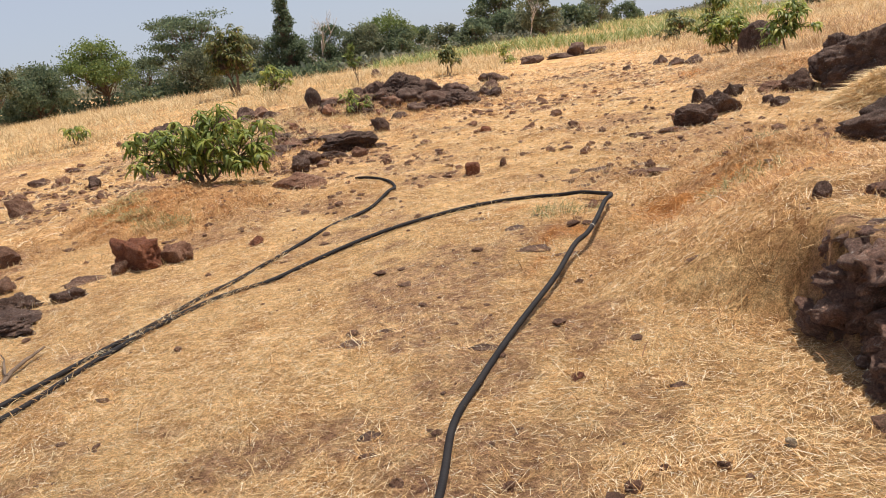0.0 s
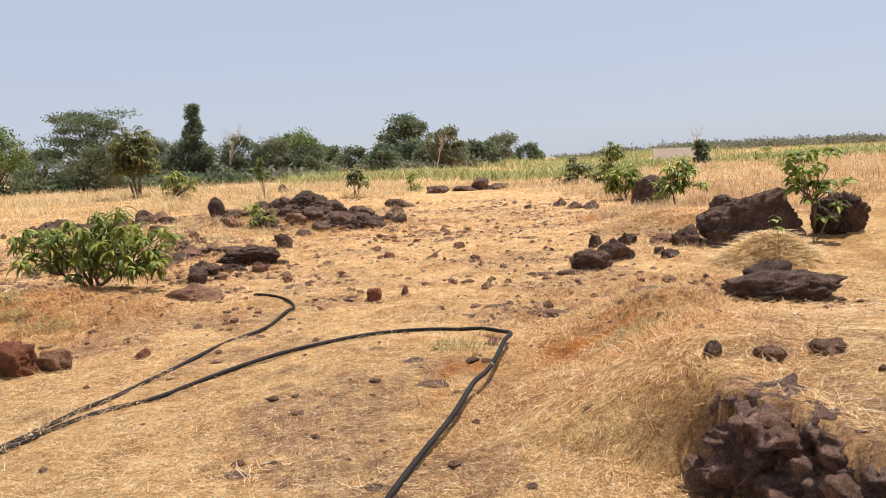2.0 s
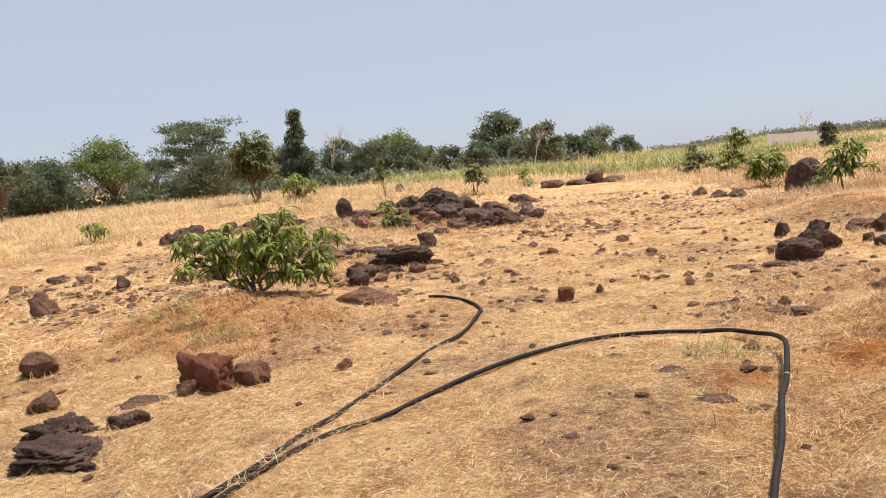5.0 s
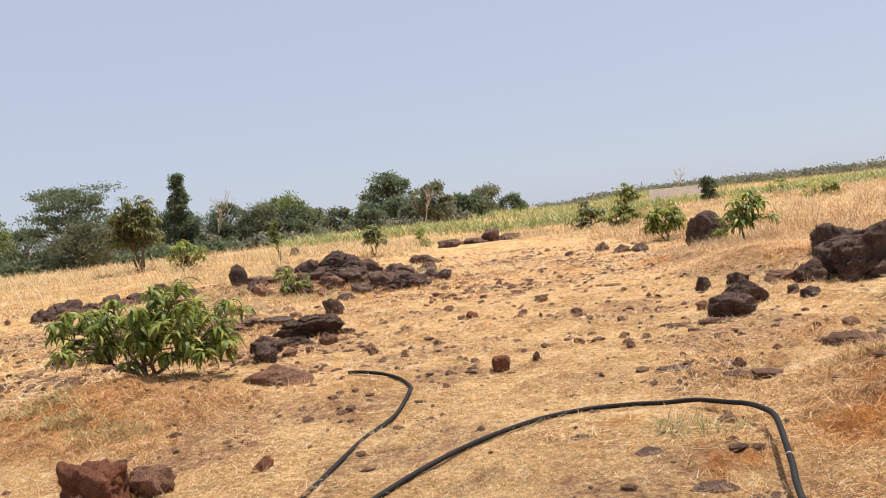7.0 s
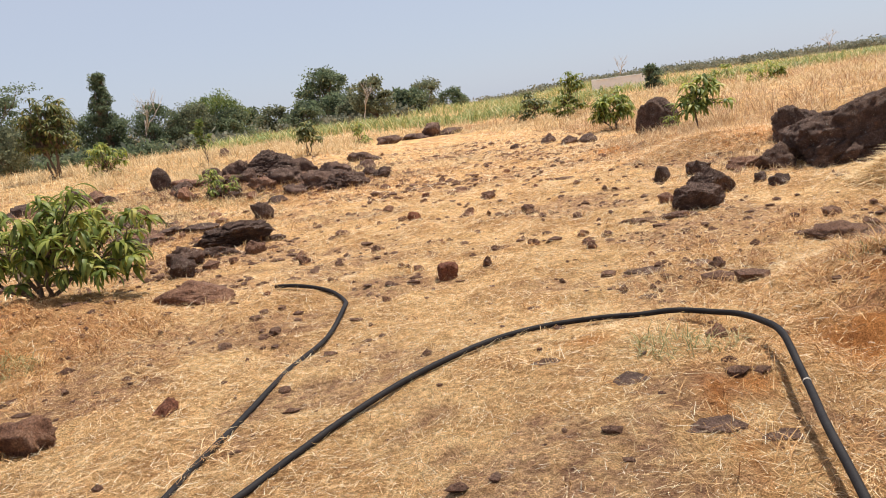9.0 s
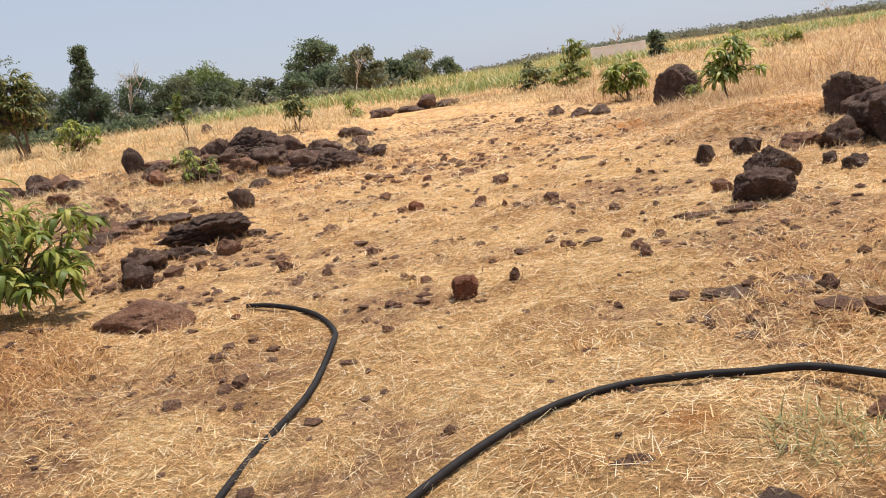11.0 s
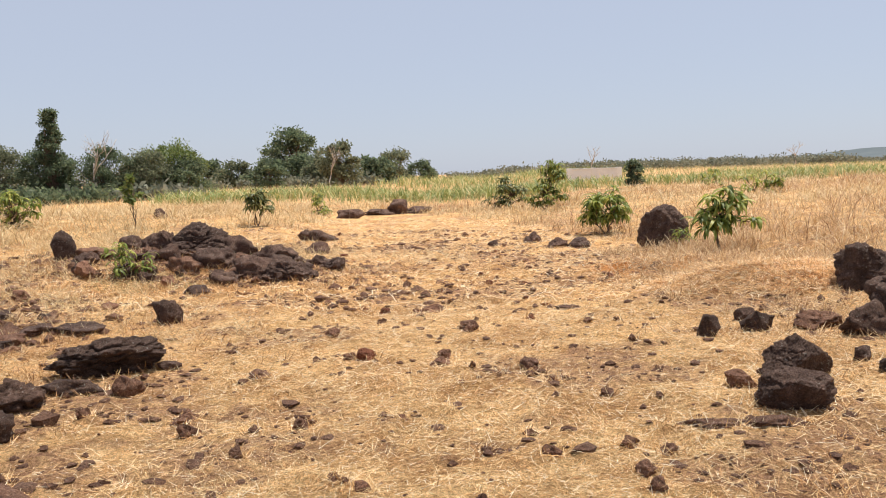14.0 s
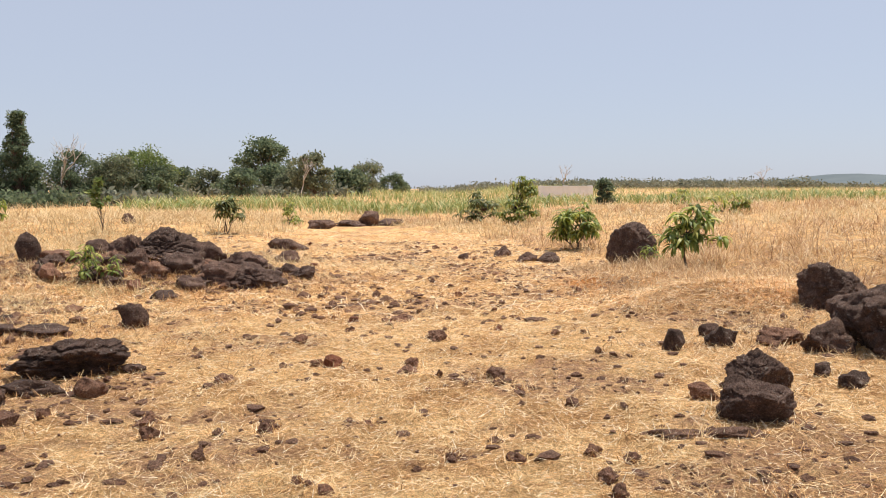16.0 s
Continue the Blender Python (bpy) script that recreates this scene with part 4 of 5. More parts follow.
def tall_grass():
    rng = np.random.default_rng(12)
    n = 20000  # tussocks
    x, y = rng.uniform(-36, 24, n), 8 + 27 * rng.random(n) ** 1.15
    keep = is_tall(x, y) & (x < 5 + 0.75 * y) & (x > -8 - 1.1 * y) & (rng.random(n) < np.clip(0.35 + 0.8 * patchy(x * 0.7, y * 0.7), 0, 1))
    x, y = np.repeat(x[keep], 11), np.repeat(y[keep], 11)
    x, y = x + rng.normal(0, 0.10, len(x)), y + rng.normal(0, 0.10, len(x))
    for side, m, name, label in (((x > -3.5) & ((y < 19) | (cloudy(x, y, 3.0) > 0.52)), TALL, "tall_dry_grass", "standing russet-gold dry grass"), ((x <= -3.5) | ((y >= 19) & (cloudy(x, y, 3.0) <= 0.52)), PALE, "pale_grass", "standing pale golden dry grass")):
        xs, ys = x[side], y[side]
        k = len(xs)
        h = rng.uniform(0.18, 0.60, k) * np.clip(2.4 * cloudy(xs, ys, 1.3) - 0.3, 0.25, 1.6)
        blades(name, xs, ys, h, 0.005 + 0.00034 * ys * rng.uniform(0.5, 1.4, k), rng.uniform(0.10, 0.92, k), m, label, "grass", rng, 0.0, 2, 0.35)
    n = 62000
    x, y = rng.uniform(-70, 80, n), 34 + 90 * rng.random(n) ** 1.3
    keep = (x < 5 + 0.75 * y) & (x > -8 - 1.1 * y)
    x, y = x[keep], y[keep]
    k = len(x)
    blades("far_grass", x, y, rng.uniform(0.3, 0.65, k), rng.uniform(0.014, 0.03, k), rng.uniform(0.05, 0.5, k), PALE, "distant pale dry grass", "grass", rng, 0.0, 1)


def crops():
    rng = np.random.default_rng(13)
    for lo, hi, y0, y1, n, h, name in ((-15, 5, 36, 50, 11000, 1.0, "green_crop"), (16, 40, 40, 56, 9000, 0.8, "green_crop"), (5, 16, 37, 47, 4500, 0.7, "green_crop"), (-8, 14, 62, 118, 8000, 1.25, "green_crop"), (14, 75, 62, 118, 5000, 0.7, "green_crop")):
        x, y = rng.uniform(lo, hi, n), rng.uniform(y0, y1, n)
        keep = rng.random(n) < np.clip(4 * cloudy(x, y, 4.0) - 1.5, 0, 1)
        x, y = x[keep], y[keep]
        k = len(x)
        blades(name, x, y, h * rng.uniform(0.6, 1.15, k), rng.uniform(0.03, 0.055, k), rng.uniform(0.05, 0.5, k), CROP, "band of ripening green crop beyond the grass", "crop", rng)


def foot_grass():
    """Dry grass left standing round the stones."""
    rng = np.random.default_rng(15)
    x, y = [], []
    for fx, fy, w, d in FEET:
        n = int(min(260, 30 + 260 * w)) if fy < 20 else 25
        a, r = rng.uniform(0, 2 * np.pi, n), rng.uniform(0.40, 0.62, n)
        x.append(fx + w * r * np.cos(a) + rng.normal(0, 0.02, n))
        y.append(fy + d * r * np.sin(a) + rng.normal(0, 0.02, n))
    x, y = np.concatenate(x), np.concatenate(y)
    m = len(x)
    blades("foot_grass", x, y, rng.uniform(0.03, 0.13, m), rng.uniform(0.002, 0.004, m) + 0.0003 * np.maximum(y, 0), rng.uniform(0.2, 0.9, m), STRAW, "dry grass left standing round the stones", "grass", rng, 0.0, 1)
    n = 700  # at the lip of the terrace wall
    y = rng.uniform(-3.2, -0.9, n)
    x = 2.66 + 0.5 * np.maximum(0, -1.2 - y) + np.abs(rng.normal(0, 0.06, n))
    blades("foot_grass", x, y, rng.uniform(0.05, 0.15, n), rng.uniform(0.0015, 0.003, n), rng.uniform(0.4, 0.78, n), STRAW, "dry grass along the terrace edge", "grass", rng, 0.0)


def tufts():
    """Raked straw and cut tussocks lying in ragged tufts over the field."""
    rng = np.random.default_rng(16)

    def scatter(cx, cy, each, spread):
        n = len(cx) * each
        return np.repeat(cx, each) + rng.normal(0, 1, n) * spread, np.repeat(cy, each) + rng.normal(0, 1, n) * spread

    n = 5200
    cy = 1.5 + 20 * rng.random(n) ** 1.2
    cx = rng.uniform(-1, 1, n) * (2.2 + 0.30 * cy) + 0.2
    keep = (rng.random(n) < np.clip(4 * cloudy(cx + 9, cy, 0.9) - 1.4, 0.05, 1)) & ~is_tall(cx, cy)
    x, y = scatter(cx[keep], cy[keep], 16, 0.09)
    k = len(x)
    for pick, m, label in ((rng.random(k) < 0.6, STRAW_PALE, "ragged pale wisps of straw over the field"), (None, STRAW, "ragged golden wisps of straw over the field")):
        first = pick if pick is not None else ~first
        xs, ys = x[first], y[first]
        c = len(xs)
        blades("straw_tufts", xs, ys, rng.uniform(0.03, 0.11, c) + 0.008 * ys, rng.uniform(0.0015, 0.0028, c) + 0.0003 * ys, rng.uniform(0.55, 0.98, c), m, label, "straw", rng, rng.uniform(0, 0.012, c), 1)
    for x0, y0, sx, sy, n, m, tall, label in ((-6.2, 9.6, 1.6, 1.6, 420, PALE, 0.30, "shaggy pale grass between the low stones"), (-5.6, 14.6, 1.9, 1.0, 420, PALE, 0.34, "shaggy pale grass behind the rock heap"), (-4.0, 11.6, 1.5, 0.9, 260, SCRUB, 0.20, "brown grass growing among the heap rocks"),
                                              (-4.2, 7.2, 1.0, 1.2, 240, SCRUB, 0.16, "brown grass among the outcrop stones"), (3.6, 10.6, 0.9, 1.2, 300, TALL, 0.32, "shaggy russet grass round the young mango"), (3.4, 13.1, 0.7, 0.5, 130, TALL, 0.40, "russet grass at the foot of the round boulder"), (3.3, 7.6, 0.9, 0.8, 150, TALL, 0.16, "russet grass round the largest rocks")):
        cx, cy = rng.normal(x0, sx, n), rng.normal(y0, sy, n)
        x, y = scatter(cx, cy, 24, 0.10)
        c = len(x)
        blades("dry_tussocks", x, y, tall * rng.uniform(0.3, 1.1, c), rng.uniform(0.003, 0.006, c) + 0.0002 * y, rng.uniform(0.15, 0.85, c), m, label, "grass", rng, 0.0, 1)
    for line in (((-1.0, 0.1), (-1.1, -0.06), (-1.2, -0.35), (-1.28, -0.8), (-1.36, -1.75)), ((-1.16, 0.8), (-1.2, 0.55), (-1.28, -0.1), (-1.33, -0.6), (-1.5, -1.15))):
        n = 600
        t = rng.random(n) * (len(line) - 1)
        x = np.interp(t, range(len(line)), [p[0] for p in line]) + rng.normal(0, 0.035, n)
        y = np.interp(t, range(len(line)), [p[1] for p in line]) + rng.normal(0, 0.035, n)
        blades("straw_over_pipe", x, y, rng.uniform(0.04, 0.16, n), rng.uniform(0.0015, 0.003, n), rng.uniform(0.6, 0.97, n), STRAW, "straws caught over the black pipe", "straw", rng, rng.uniform(0.0, 0.034, n))


straw()
foot_grass()
tufts()
heaps()
tall_grass()
crops()


# ---- trees and shrubs ----
def clump(rng, centre, radii, n, size):
    """Corners of n small folded leaves scattered through the outer part of an ellipsoid."""
    d = rng.normal(size=(n, 3))
    d /= np.linalg.norm(d, axis=1, keepdims=True)
    p = np.asarray(centre) + d * (rng.uniform(0.05, 1.25, n) ** 0.6 * (1 + 0.22 * np.sin(5 * d[:, 0] + 3 * d[:, 2])))[:, None] * np.asarray(radii)
    u = rng.normal(size=(n, 3))
    u[:, 2] -= 0.4
    u /= np.linalg.norm(u, axis=1, keepdims=True)
    w = np.cross(u, rng.normal(size=(n, 3)))
    w /= np.linalg.norm(w, axis=1, keepdims=True)
    s = (size * rng.uniform(0.6, 1.3, n))[:, None]
    return np.stack([p, p + u * s * 0.5 + w * s * 0.28, p + u * s, p + u * s * 0.5 - w * s * 0.28], 1)


def tree(name, x, y, height, spread, label, seed, leaf=FOLIAGE, size=0.22, leaves=5000, clumps=26, bare=0.3, shape="round", trunk=0.0, category="tree", group="", lean=(0, 0), base=None, bark=None, stems=1):
    """A tapered trunk with limbs to every clump of an uneven crown."""
    rng = np.random.default_rng(seed)
    z = float(ground(x, y)) if base is None else base
    root = thing(name, x, y, z, label, category, group)
    trunk = trunk or height * 0.022
    bm = bmesh.new()
    top = Vector((lean[0], lean[1], height * (0.62 if shape != "column" else 0.9)))
    for s in range(stems):
        aim = top + Vector((*rng.uniform(-1, 1, 2) * spread * 0.25, 0)) if stems > 1 else top
        line = crooked((rng.uniform(-0.03, 0.03) * stems, rng.uniform(-0.03, 0.03) * stems, -0.1), aim, 6, 0.05, rng)
        tube(bm, line, [trunk * (1.15 - 0.13 * k) for k in range(7)], 8)
    clumps, leaves, size = int(clumps * 1.8), int(leaves * 1.35), size * 0.82
    tips, quads = [], []
    for k in range(clumps):
        t = rng.random()
        a = rng.uniform(0, 2 * np.pi)
        if shape == "column":
            h = bare + (1 - bare) * t
            r = spread * 0.5 * (1 - 0.82 * t) * rng.uniform(0.2, 1)
        elif shape == "umbrella":
            h = rng.choice([0.50, 0.62, 0.74, 0.86, 0.95]) + rng.uniform(-0.05, 0.05)
            r = spread * 0.5 * math.sqrt(rng.random()) * (1.15 - 0.35 * h)
        else:
            h = bare + (1 - bare) * (0.12 + 0.78 * t)
            r = spread * 0.5 * math.sqrt(max(0.05, 1 - (2 * t - 0.8) ** 2 / 1.5)) * rng.uniform(0.25, 0.95)
        c = Vector((lean[0] * h + r * math.cos(a), lean[1] * h + r * math.sin(a), height * h))
        q = spread * rng.uniform(0.05, 0.17) * (0.7 if shape == "column" else 1)
        tips.append(c)
        quads.append(clump(rng, c, (q * 1.2, q * 1.2, q * (0.35 if shape == "umbrella" else 0.8)), leaves // clumps, size))
        start = line[max(1, min(6, int(6 * h * 0.75)))]
        tube(bm, crooked(start, c, 4, 0.10, rng), [trunk * f for f in (0.42, 0.34, 0.26, 0.18, 0.08)], 5)
    part("trunk", bm, bark or BARK, root)
    v = np.concatenate(quads).reshape(-1, 3)
    crown = sheet("crown", v, np.arange(len(v)).reshape(-1, 4), leaf, False)
    crown.parent = root
    return root


def bare_tree(name, x, y, height, spread, label, seed, category="dead tree", base=None, thick=0.02):
    """A leafless tree: limbs that fork three times."""
    rng = np.random.default_rng(seed)
    z = float(ground(x, y)) if base is None else base
    root = thing(name, x, y, z, label, category)
    bm = bmesh.new()

    def fork(a, way, length, r, deep):
        b = a + way * length
        tube(bm, crooked(a, b, 3, 0.08, rng), [r, r * 0.85, r * 0.7, r * 0.5], 5)
        if deep:
            for _ in range(3):
                turn = Vector((*rng.uniform(-1, 1, 2) * spread / height * 1.3, rng.uniform(0.1, 0.9)))
                fork(a + way * length * rng.uniform(0.6, 1.0), (way * 0.7 + turn).normalized(), length * rng.uniform(0.5, 0.75), r * 0.55, deep - 1)

    fork(Vector((0, 0, -0.1)), Vector((0.05, 0, 1)).normalized(), height * 0.42, height * thick, 3)
    part("trunk", bm, DEAD_WOOD, root)
    return root


def leaf_mesh(name, length, width, bend, material, fold=0.25):
    """A pointed leaf, folded along its midrib, that starts along x and arches down by bend radians."""
    bm = bmesh.new()
    rows, px, pz = [], 0.0, 0.0
    for k in range(7):
        t = k / 6
        w = width * 0.5 * (math.sin(math.pi * min(1, t * 0.90 + 0.10)) ** 0.75 if k < 6 else 0.02)
        rows.append([bm.verts.new((px, s * w, pz + abs(s) * w * fold)) for s in (-1, 0, 1)])
        px, pz = px + length / 6 * math.cos(bend * t), pz - length / 6 * math.sin(bend * t)
    for a, b in zip(rows, rows[1:]):
        for k in (0, 1):
            bm.faces.new((a[k], a[k + 1], b[k + 1], b[k]))
    me = bpy.data.meshes.new(name)
    bm.to_mesh(me)
    bm.free()
    for p in me.polygons:
        p.use_smooth = True
    me.materials.append(material)
    return me


LEAVES = [leaf_mesh("leaf", 0.20 + 0.025 * (k % 3), 0.036 + 0.002 * k, 1.4 + 0.25 * k, MANGO_LEAF) for k in range(5)]
DULL = [leaf_mesh("leaf", 0.20 + 0.025 * (k % 3), 0.042 + 0.002 * k, 1.3 + 0.22 * k, DULL_LEAF) for k in range(5)]
BROAD = [leaf_mesh("leaf", 0.17 + 0.02 * (k % 3), 0.062 + 0.006 * k, 1.0 + 0.25 * k, BROAD_LEAF, 0.15) for k in range(4)]


def leafy(name, x, y, tips, per, label, seed, leaves=LEAVES, group="", category="shrub", stem=0.016, scale=1.0, stems=3, inner=MANGO_INNER):
    """A young plant: stems that branch to tips, each with a whorl of drooping leaves."""
    rng = np.random.default_rng(seed)
    root = thing(name, x, y, float(ground(x, y)), label, category, group)
    bm = bmesh.new()
    forks = []
    for s in range(stems):
        aim = Vector(tips[int(rng.integers(len(tips)))])
        end = Vector((aim.x * 0.4, aim.y * 0.4, aim.z * 0.55))
        line = crooked((rng.uniform(-0.04, 0.04), rng.uniform(-0.04, 0.04), -0.05), end, 4, 0.08, rng)
        tube(bm, line, [stem * f for f in (1.1, 1.0, 0.9, 0.8, 0.65)], 7)
        forks += line[2:]
    ends = []
    for t in tips:
        t = Vector(t)
        start = min(forks, key=lambda f: (f - t).length)
        line = crooked(start, t, 4, 0.10, rng)
        twig_mesh = bmesh.new()
        tube(twig_mesh, line, [stem * f for f in (0.6, 0.5, 0.42, 0.34, 0.24)], 5)
        ends.append((line[-1], (line[-1] - line[-3]).normalized(), part("branch", twig_mesh, BARK, root)))
    part("stem", bm, BARK, root)
    made, extra = 0, []
    for p, way, branch in ends:
        for k in range(per):
            a = 2.4 * k + rng.uniform(-0.3, 0.3)
            tip = rng.uniform(-0.25, 0.65)
            turn = Matrix.Rotation(a, 4, "Z") @ Matrix.Rotation(-tip, 4, "Y") @ Matrix.Rotation(rng.uniform(-0.5, 0.5), 4, "X")
            s = scale * rng.uniform(0.7, 1.15)
            me, m = leaves[int(rng.integers(len(leaves)))], Matrix.Translation(p - way * 0.10 * rng.random()) @ turn @ Matrix.Scale(s, 4)
            made += 1
            if made > 300:
                extra.append((me, m))
                continue
            ob = new("leaf", me)
            ob.parent, ob.matrix_basis = branch, m
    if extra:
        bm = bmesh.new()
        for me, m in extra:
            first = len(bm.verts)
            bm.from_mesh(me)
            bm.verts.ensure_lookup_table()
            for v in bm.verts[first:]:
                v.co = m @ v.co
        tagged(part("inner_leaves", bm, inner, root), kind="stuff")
    return root


def tip_cloud(n, spread, depth, low, high, seed, shift=(0, 0)):
    """Tips spread unevenly through a low dome."""
    rng = np.random.default_rng(seed)
    out = []
    while len(out) < n:
        u, v = rng.uniform(-1, 1, 2)
        if u * u + v * v < 1:
            h = low + (high - low) * rng.random() * (1 - 0.45 * (u * u + v * v))
            out.append((u * spread * 0.5 + shift[0], v * depth * 0.5 + shift[1], h))
    return out


leafy("mango_bush", -3.80, 3.95, tip_cloud(46, 1.05, 1.1, 0.24, 0.90, 41, (-0.42, 0)) + tip_cloud(60, 1.2, 1.2, 0.18, 1.0, 141, (0.46, 0)) + [(0.66, -0.3, 0.26), (0.98, -0.1, 0.30), (0.5, -0.4, 0.24), (-0.7, -0.3, 0.30), (-0.3, -0.4, 0.32)], 17, "wide bushy young mango with drooping glossy green leaves", 42, stem=0.020, stems=6, scale=0.85)
leafy("young_mango", 3.55, 12.0, [(0.02, 0, 0.60), (-0.24, 0.05, 0.66), (0.14, 0.1, 0.98), (-0.12, -0.12, 0.50), (0.50, 0, 0.50), (-0.36, 0.0, 0.52), (0.24, -0.05, 0.74), (-0.14, 0, 0.86), (0.30, 0.1, 0.88), (0.03, -0.1, 0.42), (0.12, 0.05, 0.80), (-0.02, 0.1, 0.72), (-0.25, -0.1, 0.40), (0.2, 0.1, 0.55)], 26, "young mango sapling with drooping yellow-green leaves", 43, stem=0.020, stems=1, scale=1.2)
leafy("mango_sapling", 2.75, 17.2, tip_cloud(34, 1.05, 0.8, 0.25, 1.05, 44), 19, "leafy green mango sapling at the tall grass edge", 45, stem=0.016, scale=1.2)
leafy("broad_leaved_sapling", 4.72, 6.4, tip_cloud(17, 0.85, 0.5, 0.75, 1.30, 46) + [(-0.3, 0.05, 0.72), (0.1, -0.1, 0.70), (-0.08, 0.1, 0.55), (0.3, 0, 0.52), (0.05, 0, 0.32), (0.4, 0, 0.8)], 13, "upright sapling with broad fresh green leaves", 46, leaves=BROAD, stem=0.014, stems=3, scale=0.85)
leafy("small_shrub", -12.0, 11.5, tip_cloud(12, 0.62, 0.5, 0.15, 0.6, 47), 11, "small green shrub in pale dry grass", 48, stem=0.014, category="shrub")
leafy("wilting_sapling", -5.1, 19.6, tip_cloud(20, 0.75, 0.6, 0.45, 0.95, 49), 14, "wilting sapling with hanging dull leaves", 50, leaves=DULL, inner=FOLIAGE_MANGO, stem=0.014, scale=1.15)
leafy("heap_plant", -4.75, 11.2, tip_cloud(22, 0.7, 0.5, 0.06, 0.6, 51), 8, "thin green plant growing between heap rocks", 52, stem=0.010, scale=0.75)
leafy("grey_shrub", 3.3, 13.3, tip_cloud(8, 0.5, 0.3, 0.15, 0.5, 53), 9, "dry greyish twigs before the round boulder", 54, stem=0.010, scale=0.55)
leafy("seedling", 3.85, 4.5, [(0, 0, 0.5), (0.05, 0, 0.42)], 5, "tiny green seedling in the straw heap", 55, leaves=BROAD, stem=0.006, scale=0.6, stems=1)

leafy("mango_tree", -11.4, 18.0, tip_cloud(85, 1.6, 1.4, 0.75, 1.90, 61) + tip_cloud(95, 1.3, 1.2, 1.0, 2.25, 161), 14, "young mango tree with dense olive and yellow-tipped foliage", 61, leaves=DULL, inner=FOLIAGE_MANGO, stem=0.036, stems=4, scale=1.0, category="tree")
leafy("mango_shrub", -9.45, 16.9, tip_cloud(34, 1.15, 0.9, 0.08, 0.95, 62), 13, "bushy bright green mango shrub in pale grass", 62, stem=0.02)
leafy("leafy_bush", 2.5, 28.0, tip_cloud(26, 1.3, 1.0, 0.2, 1.1, 63) + tip_cloud(18, 0.8, 0.7, 1.0, 1.75, 163, (0.25, 0)), 16, "tall uneven green bush in dry grass", 63, stem=0.025, scale=1.35)
leafy("leafy_bush", 1.2, 29.5, tip_cloud(30, 1.5, 1.0, 0.2, 1.2, 263), 14, "spreading dull green bush in dry grass", 263, leaves=DULL, inner=FOLIAGE_MANGO, stem=0.025, scale=1.35)
leafy("field_shrub", -5.0, 27.0, tip_cloud(14, 0.75, 0.7, 0.1, 0.8, 64), 14, "small dark green shrub in dry grass", 64, stem=0.014, scale=1.1)
leafy("field_shrub", 8.7, 25.2, tip_cloud(22, 1.2, 0.8, 0.1, 0.85, 65), 12, "low green shrub in tall dry grass", 65, stem=0.016, scale=1.15)
leafy("field_shrub", 8.9, 31.0, tip_cloud(14, 0.95, 0.8, 0.1, 0.85, 66), 12, "low green shrub in tall dry grass", 66, stem=0.016, scale=1.15)
tree("dark_bush", 7.0, 36.0, 1.25, 0.95, "narrow dark bush before the pale wall", 67, FOLIAGE, 0.12, 2600, 30, 0.02, trunk=0.03, category="shrub")
leafy("mango_shrub", 12.4, 21.5, tip_cloud(38, 1.25, 1.0, 0.05, 1.0, 68), 14, "dense drooping green shrub in dry grass", 68, stem=0.02, scale=1.15)
tree("field_tree", 23.5, 38.0, 4.2, 3.4, "dark broad-leaved tree at the field side", 69, FOLIAGE, 0.26, 3000, 20, 0.2, trunk=0.09)
tree("stake_sapling", -6.9, 16.8, 1.15, 0.4, "thin sapling tied to a stake", 70, FOLIAGE_LIGHT, 0.14, 160, 5, 0.45, trunk=0.015, category="sapling")

row = "trees of the far tree line"
tree("field_edge_tree", -28.5, 26.0, 3.0, 2.6, "small tree with a brownish open crown", 71, FOLIAGE_DUSTY, 0.17, 3740, 16, 0.35, group=row)
tree("field_edge_tree", -31.5, 26.0, 2.6, 2.6, "small tree with drooping brownish leaves", 72, FOLIAGE_MANGO, 0.17, 3060, 14, 0.3, group=row)
tree("shade_tree", -30.6, 31.0, 2.8, 4.0, "low dense green tree", 73, FOLIAGE, 0.17, 7650, 24, 0.1, group=row)
tree("shade_tree", -29.2, 34.6, 3.9, 4.3, "light green tree with an open spreading crown", 74, FOLIAGE_LIGHT, 0.17, 7820, 26, 0.32, group=row)
tree("umbrella_tree", -27.0, 40.0, 4.7, 5.4, "dark tree with flat layered umbrella crown", 75, FOLIAGE, 0.17, 8840, 34, 0.4, "umbrella", group=row)
tree("shade_tree", -25.0, 38.0, 2.6, 4.6, "dusty low tree under the umbrella crown", 76, FOLIAGE_DUSTY, 0.17, 6800, 24, 0.05, group=row)
tree("column_tree", -25.2, 49.6, 5.5, 3.0, "tall narrow dark tree above the tree line", 77, FOLIAGE, 0.17, 9500, 70, 0.06, "column", group=row)
for k, (x, y, h, w) in enumerate(((-29, 50, 3.6, 4.5), (-26.5, 51, 3.3, 4), (-22.5, 50, 3.4, 4.5), (-20.5, 52, 3.2, 4), (-18.5, 54, 2.6, 4), (-33, 44, 3.0, 5), (-37, 38, 3.2, 5))):
    tree("shade_tree", x, y, h, w, "dense dark green tree in the tree line", 80 + k, FOLIAGE if k % 3 else FOLIAGE_DUSTY, 0.17, 7140, 24, 0.05, group=row)
tree("shade_tree", -19.8, 55.0, 3.9, 4.2, "bright green round-crowned tree", 90, FOLIAGE_LIGHT, 0.17, 7820, 26, 0.12, group=row)
bare_tree("dead_tree", -21.6, 47.0, 5.6, 5.0, "leafless pale tree among green crowns", 91, thick=0.012)
tree("broad_tree", -20.4, 95.0, 6.7, 6.8, "large dark round-crowned tree", 92, FOLIAGE, 0.42, 5200, 30, 0.15, group=row)
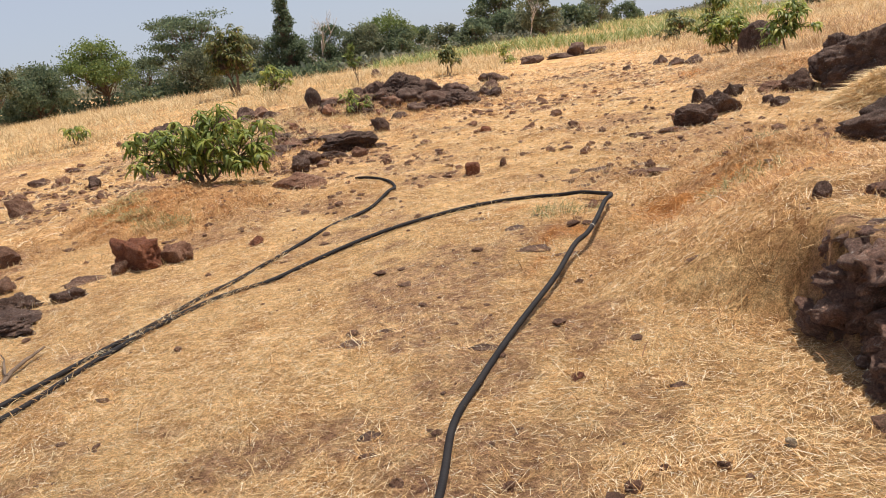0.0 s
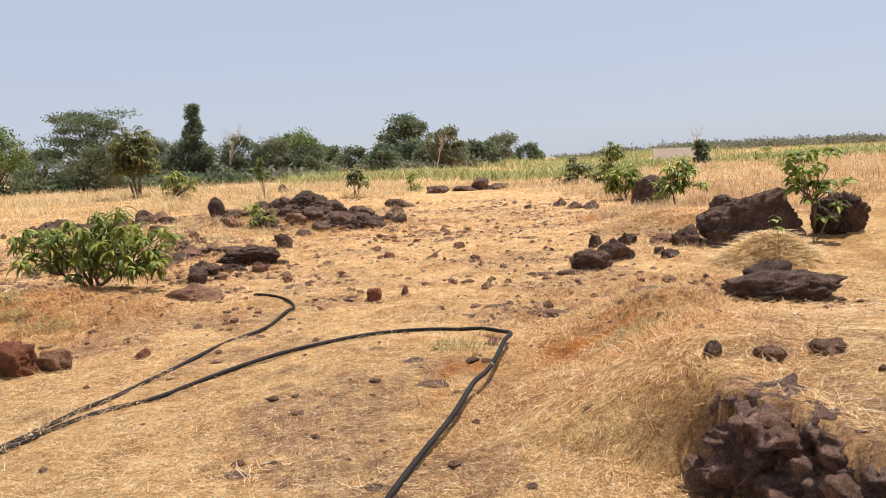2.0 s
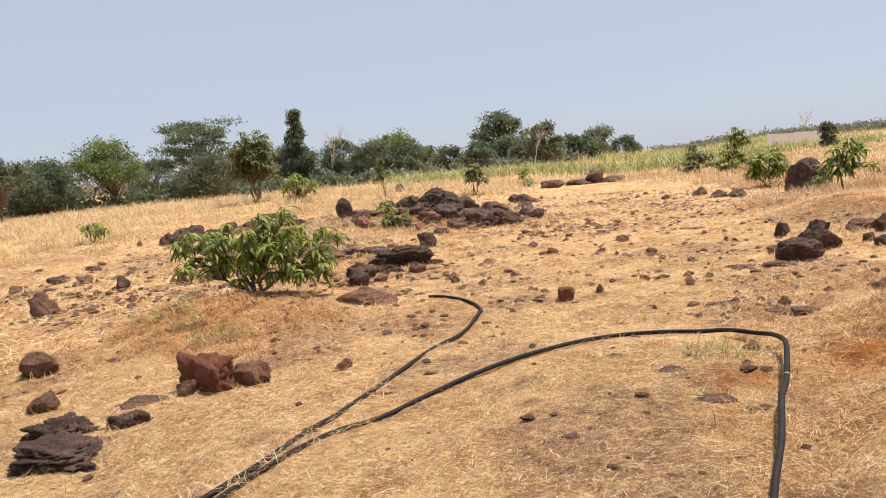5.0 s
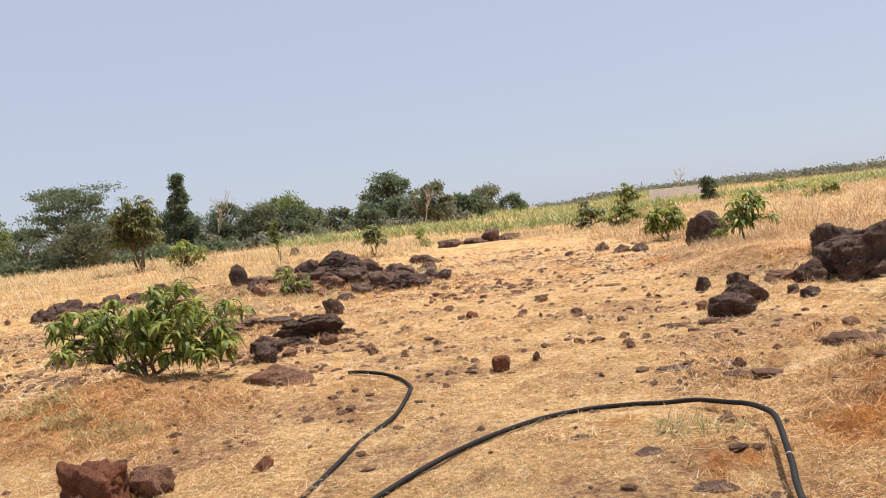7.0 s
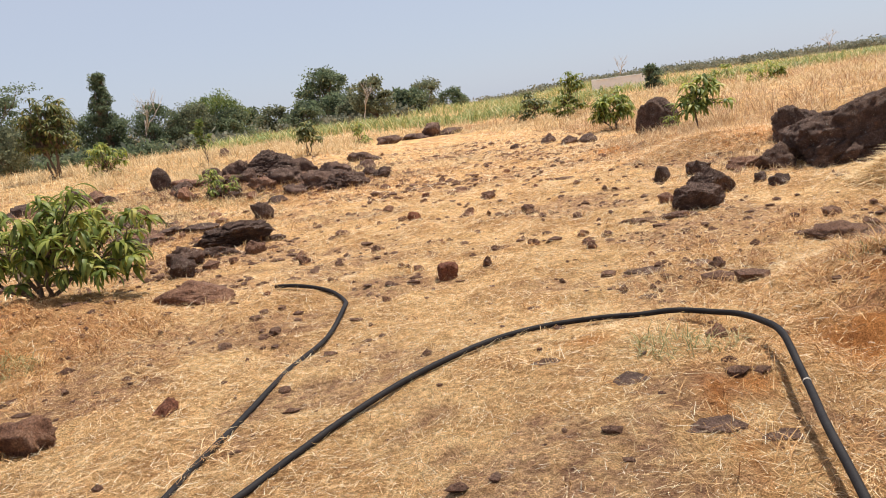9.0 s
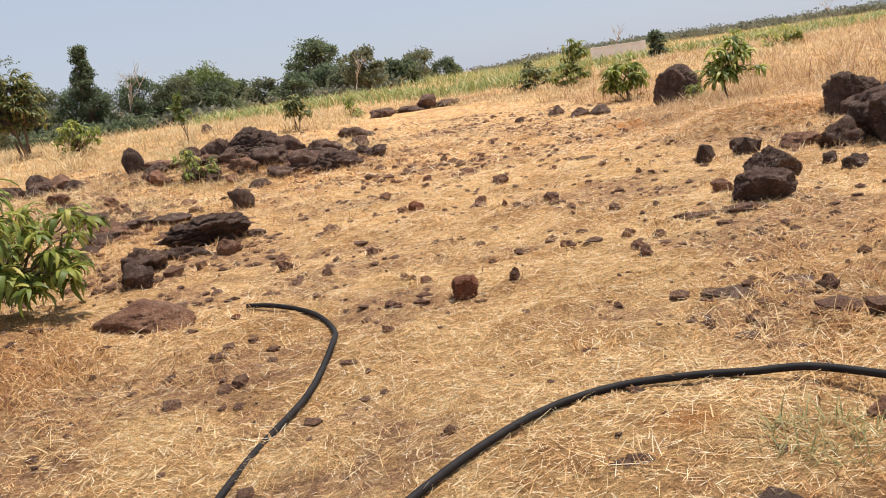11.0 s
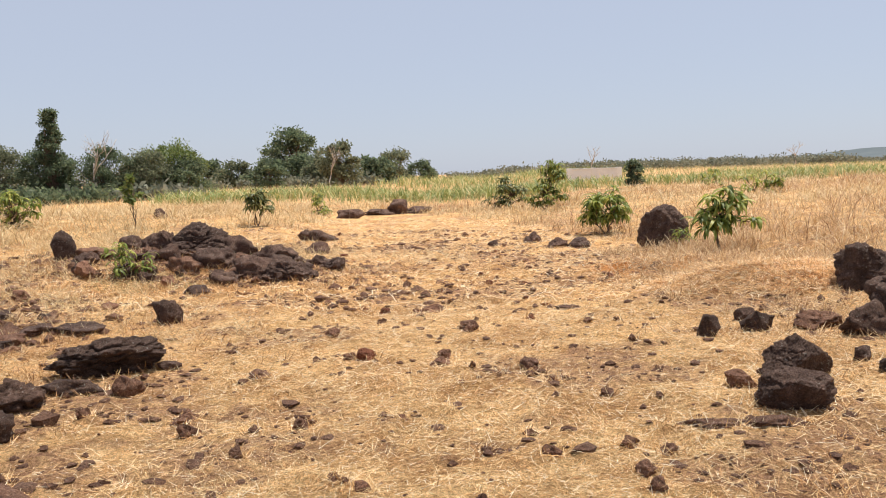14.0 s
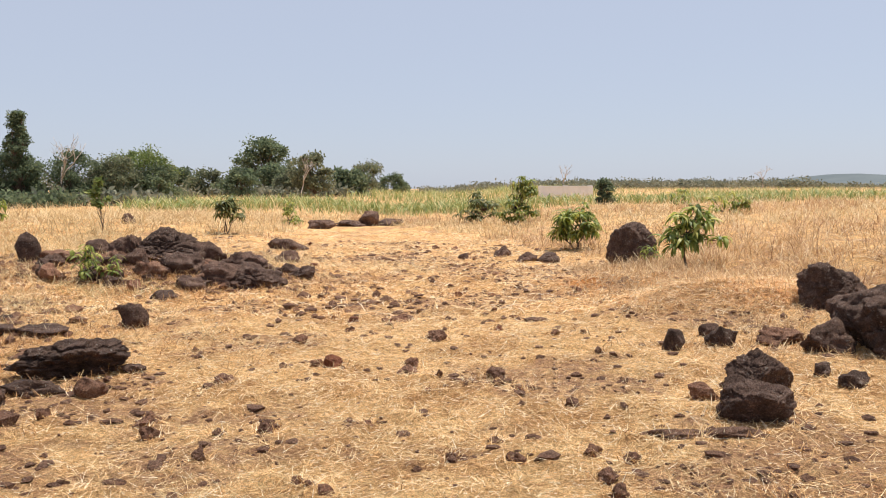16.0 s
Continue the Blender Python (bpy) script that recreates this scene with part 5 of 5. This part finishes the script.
tree("slanting_tree", -11.2, 74.0, 4.2, 4.4, "tree with a pale leaning bare trunk", 93, FOLIAGE_DUSTY, 0.34, 3200, 22, 0.15, lean=(-0.8, 0), group=row)
bare_tree("dead_tree", -12.0, 71.0, 4.9, 3.4, "pale leafless leaning tree", 94, thick=0.012)
for k, (x, y, h, w) in enumerate(((-26.5, 84, 3.2, 5), (-23, 82, 2.8, 5), (-16.5, 84, 3.4, 6), (-14, 80, 3.0, 5), (-9, 80, 3.0, 4.5), (-9.5, 106, 3.9, 6), (-6.5, 110, 2.6, 5), (-30, 76, 3.0, 6), (-19, 78, 2.8, 5))):
    tree("far_tree", x, y, h, w, "dusty green tree in the far tree line", 100 + k, FOLIAGE_DUSTY if k % 2 else FOLIAGE, 0.36, 2600, 18, 0.03, group=row)
bare_tree("dead_tree", 13.0, 90.0, 3.6, 2.8, "small leafless tree behind the pale wall", 95)
bare_tree("dead_tree", 48.0, 125.0, 4.5, 5.0, "small leafless tree on the skyline", 96)


# ---- far things ----
def far_woods():
    """Hedges and woods on the skyline, too many trees to count."""
    rng = np.random.default_rng(30)
    quads = []
    for lo, hi, y0, y1, n, h in ((13, 60, 128, 160, 260, 2.1), (60, 130, 130, 170, 150, 1.2), (-3, 14, 120, 150, 40, 1.6), (-170, -34, 60, 130, 240, 3.4), (-31, -17, 47, 53, 60, 1.0), (-26, -8, 76, 90, 70, 1.4)):
        for _ in range(n):
            x, y = rng.uniform(lo, hi), rng.uniform(y0, y1)
            s = h * rng.uniform(0.5, 1.0)
            z = float(ground(x, y))
            quads.append(clump(rng, (x, y, z + s * 0.45), (s * 1.2, s * 1.2, s * 0.45), 110, 0.42))
    v = np.concatenate(quads).reshape(-1, 3)
    tagged(sheet("far_woods", v, np.arange(len(v)).reshape(-1, 4), FAR_FOLIAGE, False), "green hedges and woods along the skyline, paled for haze", "woods", kind="stuff")
    quads = []
    for t in rng.random(110):
        x, y, s = -36 + 15 * t + rng.uniform(-1, 1), 27 + 20 * t + rng.uniform(-1.5, 1.5), rng.uniform(0.5, 1.3)
        quads.append(clump(rng, (x, y, float(ground(x, y)) + s * 0.4), (s * 1.1, s * 1.1, s * 0.6), 110, 0.26))
    v = np.concatenate(quads).reshape(-1, 3)
    tagged(sheet("undergrowth", v, np.arange(len(v)).reshape(-1, 4), FOLIAGE, False), "green undergrowth below the tree line", "undergrowth", kind="stuff")


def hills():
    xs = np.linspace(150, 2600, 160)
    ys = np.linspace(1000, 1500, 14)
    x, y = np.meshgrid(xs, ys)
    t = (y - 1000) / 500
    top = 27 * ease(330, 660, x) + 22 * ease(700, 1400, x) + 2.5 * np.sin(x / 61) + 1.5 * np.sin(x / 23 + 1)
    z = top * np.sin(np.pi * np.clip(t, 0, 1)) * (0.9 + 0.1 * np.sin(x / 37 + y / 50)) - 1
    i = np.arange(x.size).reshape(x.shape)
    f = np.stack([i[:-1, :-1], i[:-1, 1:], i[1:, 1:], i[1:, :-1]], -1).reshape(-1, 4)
    tagged(sheet("hill", np.stack([x, y, z], -1).reshape(-1, 3), f, HILL), "low wooded hill tinted blue-grey for haze", "hill", kind="structure")


def pale_wall():
    root = thing("compound_wall", 7.5, 51.0, float(ground(7.5, 51.0)), "low pale cement compound wall behind dry grass", "wall", turn=-4)

    def box(name, cx, cy, cz, sx, sy, sz):
        bm = bmesh.new()
        bmesh.ops.create_cube(bm, size=1, matrix=Matrix.Translation((cx, cy, cz)) @ Matrix.Diagonal((sx, sy, sz, 1)))
        bmesh.ops.bevel(bm, geom=bm.edges[:], offset=0.02, segments=2, affect="EDGES")
        part(name, bm, CEMENT, root, smooth=False)

    box("wall_panel", 0, 0, 0.34, 3.0, 0.22, 0.86)
    box("coping", 0, 0, 0.80, 3.15, 0.32, 0.07)
    for px in (-1.5, 0, 1.5):
        box("pier", px, -0.02, 0.38, 0.3, 0.34, 0.96)


far_woods()
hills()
pale_wall()
